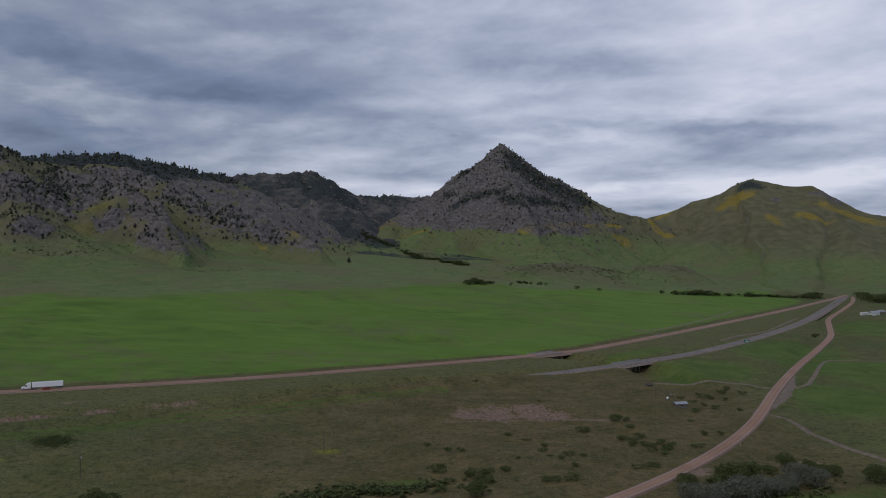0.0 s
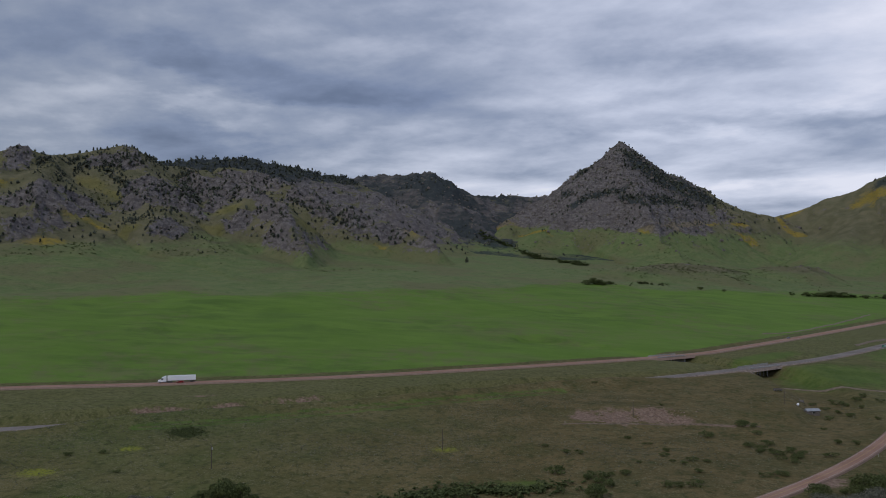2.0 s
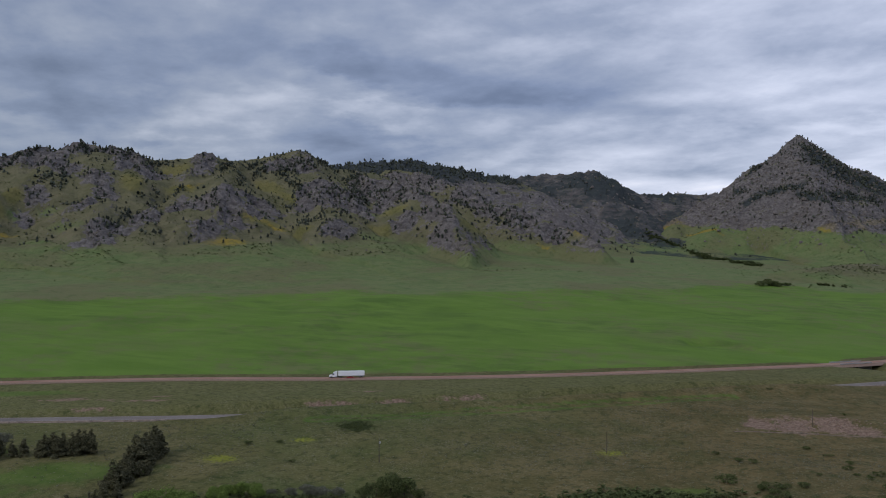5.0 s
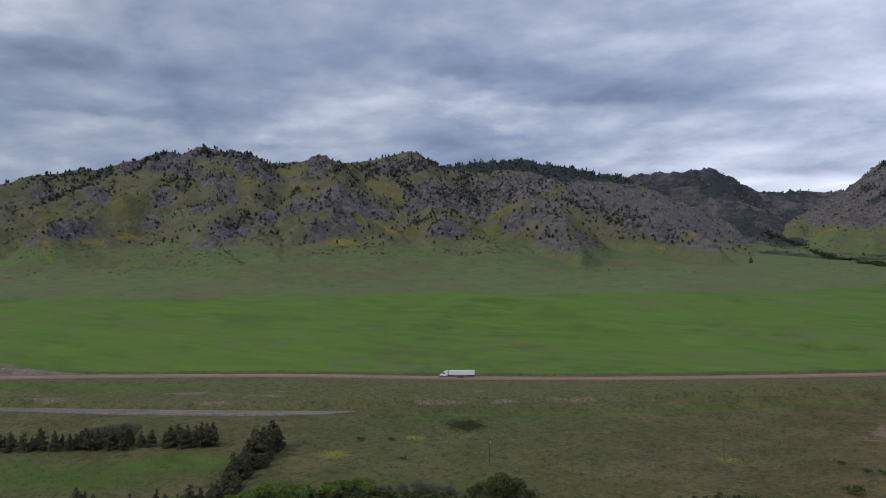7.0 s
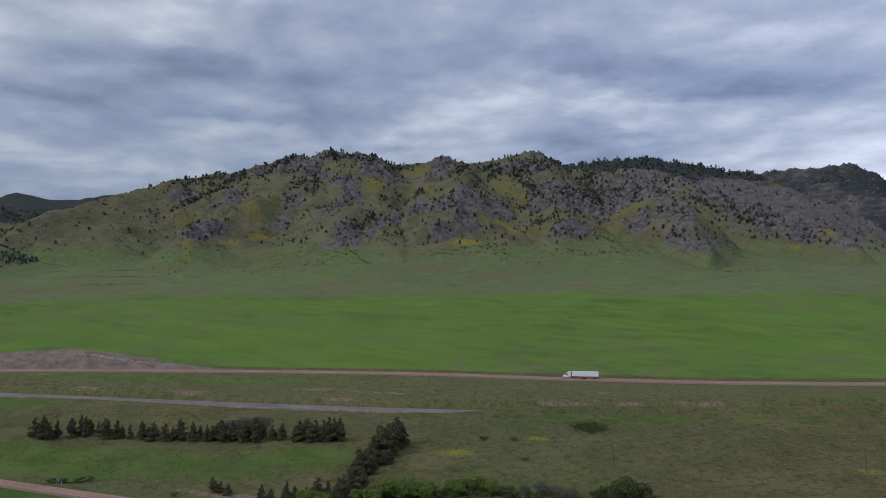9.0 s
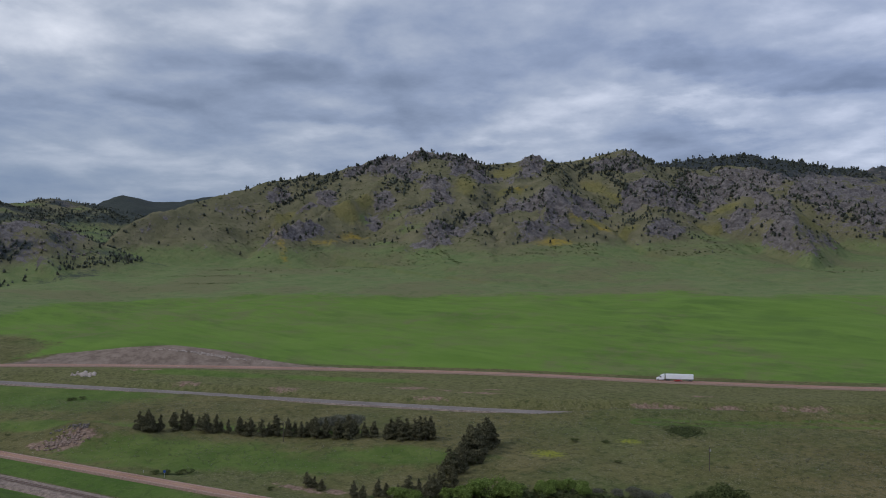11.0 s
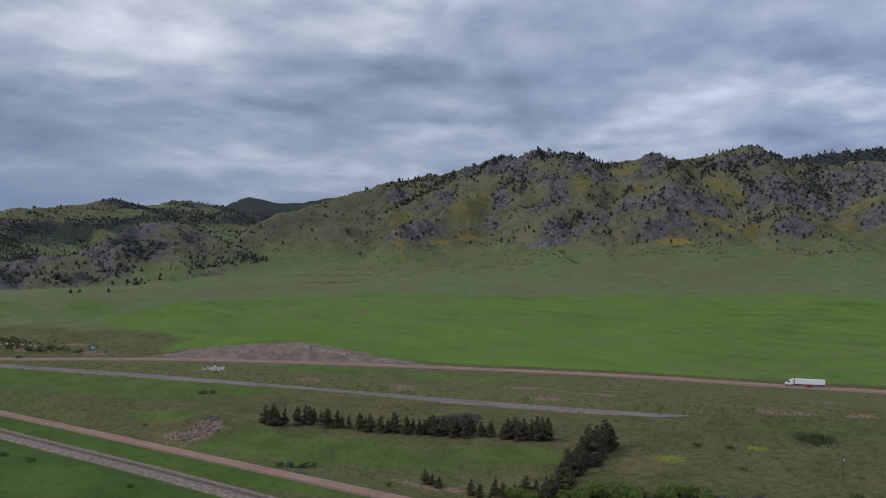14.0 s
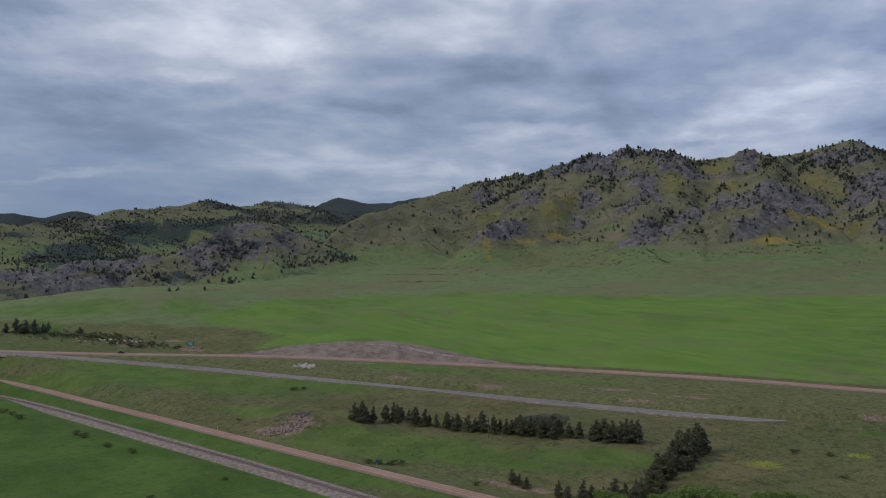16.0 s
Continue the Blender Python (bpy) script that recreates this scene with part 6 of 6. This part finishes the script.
def build_sign(m, w, h, up, face, label, bars):
    s = thing("road_sign", m, label, "sign")
    bm = bmesh.new()
    box(bm, (0, 0, up + h / 2), (w, 0.08, h), 0.03)
    panel = part("panel", bm, face, s)
    for k in range(bars):
        bm = bmesh.new()
        box(bm, (0, -0.05, up + h * (k + 1) / (bars + 1)), (w * (0.7 - 0.15 * (k % 2)), 0.02, h * 0.13))
        part("text_bar", bm, SIGN_FACE, panel)
    for e in ((-0.33, 0.33) if w > 2 else (0,)):
        bm = bmesh.new()
        box(bm, (w * e, 0.10, up / 2 - 0.3), (0.14, 0.12, up + 1.4), 0.01)
        part("post", bm, PALE_POST, s)
    return s


build_sign(on_ground(278, 806, 20), 6.4, 2.2, 1.8, SIGN_GREEN, "wide green highway sign on steel posts", 2)
build_sign(on_ground(-664, 262, 60), 5.4, 3.4, 2.0, SIGN_GREEN, "large green highway sign on a stony bank", 3)
build_sign(on_ground(-305, 200, 50), 0.9, 0.9, 1.9, SIGN_BLUE, "small blue road sign beside the frontage road", 0)


def build_marker(x, y):
    s = thing("marker_post", on_ground(x, y), "pale roadside delineator post in grass", "post", "marker posts")
    bm = bmesh.new()
    box(bm, (0, 0, 0.45), (0.12, 0.08, 1.5), 0.02)
    body = part("post", bm, PALE_POST, s)
    bm = bmesh.new()
    box(bm, (0, -0.05, 1.05), (0.10, 0.03, 0.18))
    part("reflector", bm, SIGN_FACE, body)
    return s


for x, y in ((-318, 199), (-420, 180), (-545, 160), (-384, 186), (135, 400), (196, 520)):
    build_marker(x, y)


def build_gate(x, y, turn, span, label):
    g = thing("corral_gate", on_ground(x, y, turn), label, "gate")
    for k in range(4):
        bm = bmesh.new()
        rod(bm, (span * (k / 3 - 0.5), 0, -0.4), (span * (k / 3 - 0.5), 0, 2.2 if k in (1, 2) else 1.6), 0.14, 0.12)
        part("post", bm, POLE_WOOD, g)
    for h in (0.5, 0.95, 1.4):
        bm = bmesh.new()
        rod(bm, (-span / 2, 0, h), (span / 2, 0, h), 0.06)
        part("rail", bm, POLE_WOOD, g)
    return g


build_gate(188, 448, 20, 9, "weathered wooden corral gate by a driveway")
build_gate(238, 588, 30, 8, "weathered wooden gate at a farm lane")


# ---------------------------------------------------------------- buildings and yard
ROOF_METAL, SIDING = plain("grey_metal_roof", (0.36, 0.36, 0.36), 0.45, 0.5, vary=0.3), plain("pale_siding", (0.60, 0.59, 0.56), 0.7, vary=0.15)
OLD_WOOD = plain("old_grey_boards", (0.16, 0.135, 0.115), 0.9, vary=0.4)


def build_house(name, m, w, d, h, wall, roof, label, windows=3):
    b = thing(name, m, label, "building")
    bm = bmesh.new()
    box(bm, (0, 0, h / 2 - 0.3), (w, d, h + 0.6), 0.03)
    part("wall", bm, wall, b)
    bm = bmesh.new()
    rise = d * 0.28
    for s in (-1, 1):
        v = [bm.verts.new(p) for p in ((-w / 2 - 0.4, s * (d / 2 + 0.5), h - 0.1), (w / 2 + 0.4, s * (d / 2 + 0.5), h - 0.1), (w / 2 + 0.4, 0, h + rise), (-w / 2 - 0.4, 0, h + rise))]
        top = [bm.verts.new(q.co + Vector((0, 0, 0.18))) for q in v]
        bm.faces.new(v)
        bm.faces.new(top)
        for i in range(4):
            bm.faces.new((v[i], v[(i + 1) % 4], top[(i + 1) % 4], top[i]))
    for s in (-1, 1):
        bm.faces.new([bm.verts.new(p) for p in ((s * w / 2, -d / 2, h - 0.1), (s * w / 2, d / 2, h - 0.1), (s * w / 2, 0, h + rise))])
    bmesh.ops.recalc_face_normals(bm, faces=bm.faces)
    part("roof", bm, roof, b)
    for k in range(windows):
        bm = bmesh.new()
        box(bm, (w * ((k + 0.5) / windows - 0.5), -d / 2 - 0.02, h * 0.55), (1.2, 0.06, 1.1), 0.02)
        win = part("window", bm, SIDING, b)
        bm = bmesh.new()
        box(bm, (w * ((k + 0.5) / windows - 0.5), -d / 2 - 0.06, h * 0.55), (1.0, 0.03, 0.9))
        part("pane", bm, GLASS, win)
    bm = bmesh.new()
    box(bm, (w * 0.12, -d / 2 - 0.03, 1.0), (1.0, 0.06, 2.05), 0.02)
    part("door", bm, OLD_WOOD, b)
    return b


build_house("farm_shed", on_ground(138, 513, 18), 7.5, 3.6, 2.3, OLD_WOOD, ROOF_METAL, "low weathered shed with a metal roof", 1)
build_house("farmhouse", on_ground(585, 1196, 20), 14, 8, 3.0, SIDING, ROOF_METAL, "small white farmhouse among green pasture")
build_house("farm_trailer", on_ground(568, 1188, 30), 12, 4, 2.7, SIDING, SIDING, "white mobile home in a farmyard")
build_house("farm_barn", on_ground(603, 1214, 10), 10, 7, 3.6, OLD_WOOD, ROOF_METAL, "weathered barn with a pale metal roof", 0)
build_car(on_ground(578, 1180, 200), WHITE_PAINT, "white car parked in the farmyard")


def build_tank(x, y, turn):
    t = thing("propane_tank", on_ground(x, y, turn), "white propane tank lying on short legs", "tank")
    bm = bmesh.new()
    rod(bm, (-1.2, 0, 1.0), (1.2, 0, 1.0), 0.6, seg=16)
    for s in (-1, 1):
        rod(bm, (s * 1.2, 0, 1.0), (s * 1.55, 0, 1.0), 0.6, 0.3, 16)
    part("shell", bm, WHITE_PAINT, t, smooth_faces=False)
    for s in (-0.8, 0.8):
        bm = bmesh.new()
        box(bm, (s, 0, 0.2), (0.2, 0.9, 0.9), 0.02)
        part("leg", bm, CONCRETE, t)


build_tank(133, 522, 70)


def build_wagon(x, y, turn):
    w = thing("farm_wagon", on_ground(x, y, turn), "old brown flatbed farm wagon in grass", "wagon")
    bm = bmesh.new()
    box(bm, (0, 0, 0.9), (5.0, 2.2, 0.2), 0.02)
    part("bed", bm, OLD_WOOD, w)
    for s in (-1, 1):
        bm = bmesh.new()
        box(bm, (0, s * 1.08, 1.3), (5.0, 0.08, 0.6), 0.01)
        part("side_board", bm, OLD_WOOD, w)
        for e in (-1.6, 1.6):
            wheel(w, e, s * 0.95, 0.42, 0.2)


build_wagon(130, 556, 20)
build_wagon(141, 545, 80)


# ---------------------------------------------------------------- rock outcrops
PINK_ROCK = plain("pinkish_rock", (0.265, 0.188, 0.142), 0.95, vary=0.5, scale=0.6)
PALE_ROCK = plain("pale_rock", (0.46, 0.385, 0.325), 0.95, vary=0.45, scale=0.6)


def rock_mesh(rng, mat):
    bm = bmesh.new()
    bmesh.ops.create_icosphere(bm, subdivisions=1, radius=1.0)
    for v in bm.verts:
        v.co *= rng.uniform(0.65, 1.2)
        v.co.z *= 0.75
    me = bpy.data.meshes.new("rock")
    bm.to_mesh(me)
    bm.free()
    me.materials.append(mat)
    return me


rocks = {m: [rock_mesh(rng, m) for _ in range(4)] for m in (PINK_ROCK, PALE_ROCK, ROCK)}


def build_outcrop(x, y, turn, length, width, count, size, label, mat=PINK_ROCK):
    o = thing("rock_outcrop", pose(x, y, 0, 0, 0, turn), label, "rocks")
    u = [(rng.gauss(0, 0.42) * length, rng.gauss(0, 0.42) * width) for _ in range(count)]
    c, s = math.cos(radians(turn)), math.sin(radians(turn))
    wx, wy = np.array([x + a * c - b * s for a, b in u]), np.array([y + a * s + b * c for a, b in u])
    z = ground_height(wx, wy)
    for (a, b), h in zip(u, z):
        k = size * rng.uniform(0.4, 1.3)
        ob = new("rock", rng.choice(rocks[mat]))
        ob.parent = o
        ob.matrix_basis = pose(a, b, float(h) + k * 0.15, rng.uniform(-30, 30), rng.uniform(-30, 30), rng.uniform(0, 360)) @ Matrix.Diagonal((k, k * rng.uniform(0.7, 1.2), k * 0.9, 1))
    return o


build_outcrop(-387, 201, 70, 12, 8, 170, 0.9, "pinkish broken rock outcrop in a grassy bank")
build_outcrop(-393, 210, 40, 12, 3, 60, 0.65, "grey broken rock ledge on a grassy bank", ROCK)
build_outcrop(-541, 296, 30, 10, 5, 60, 1.25, "pale white rock outcrop beside the highway", PALE_ROCK)
build_outcrop(-530, 381, 30, 40, 2, 200, 0.55, "pale rocks along the top of a road cut", PALE_ROCK)
build_outcrop(-662, 268, 40, 12, 5, 30, 1.0, "pale rocks on a stony bank behind a sign")
build_outcrop(26, 464, 12, 20, 12, 150, 0.55, "broken pinkish rock in a bare scrape")
build_outcrop(50, 472, 15, 16, 12, 110, 0.55, "broken pinkish rock along a scrape edge")
build_outcrop(-730, 222, 40, 40, 10, 60, 1.1, "pale rocks scattered on a shrubby bank", PALE_ROCK)
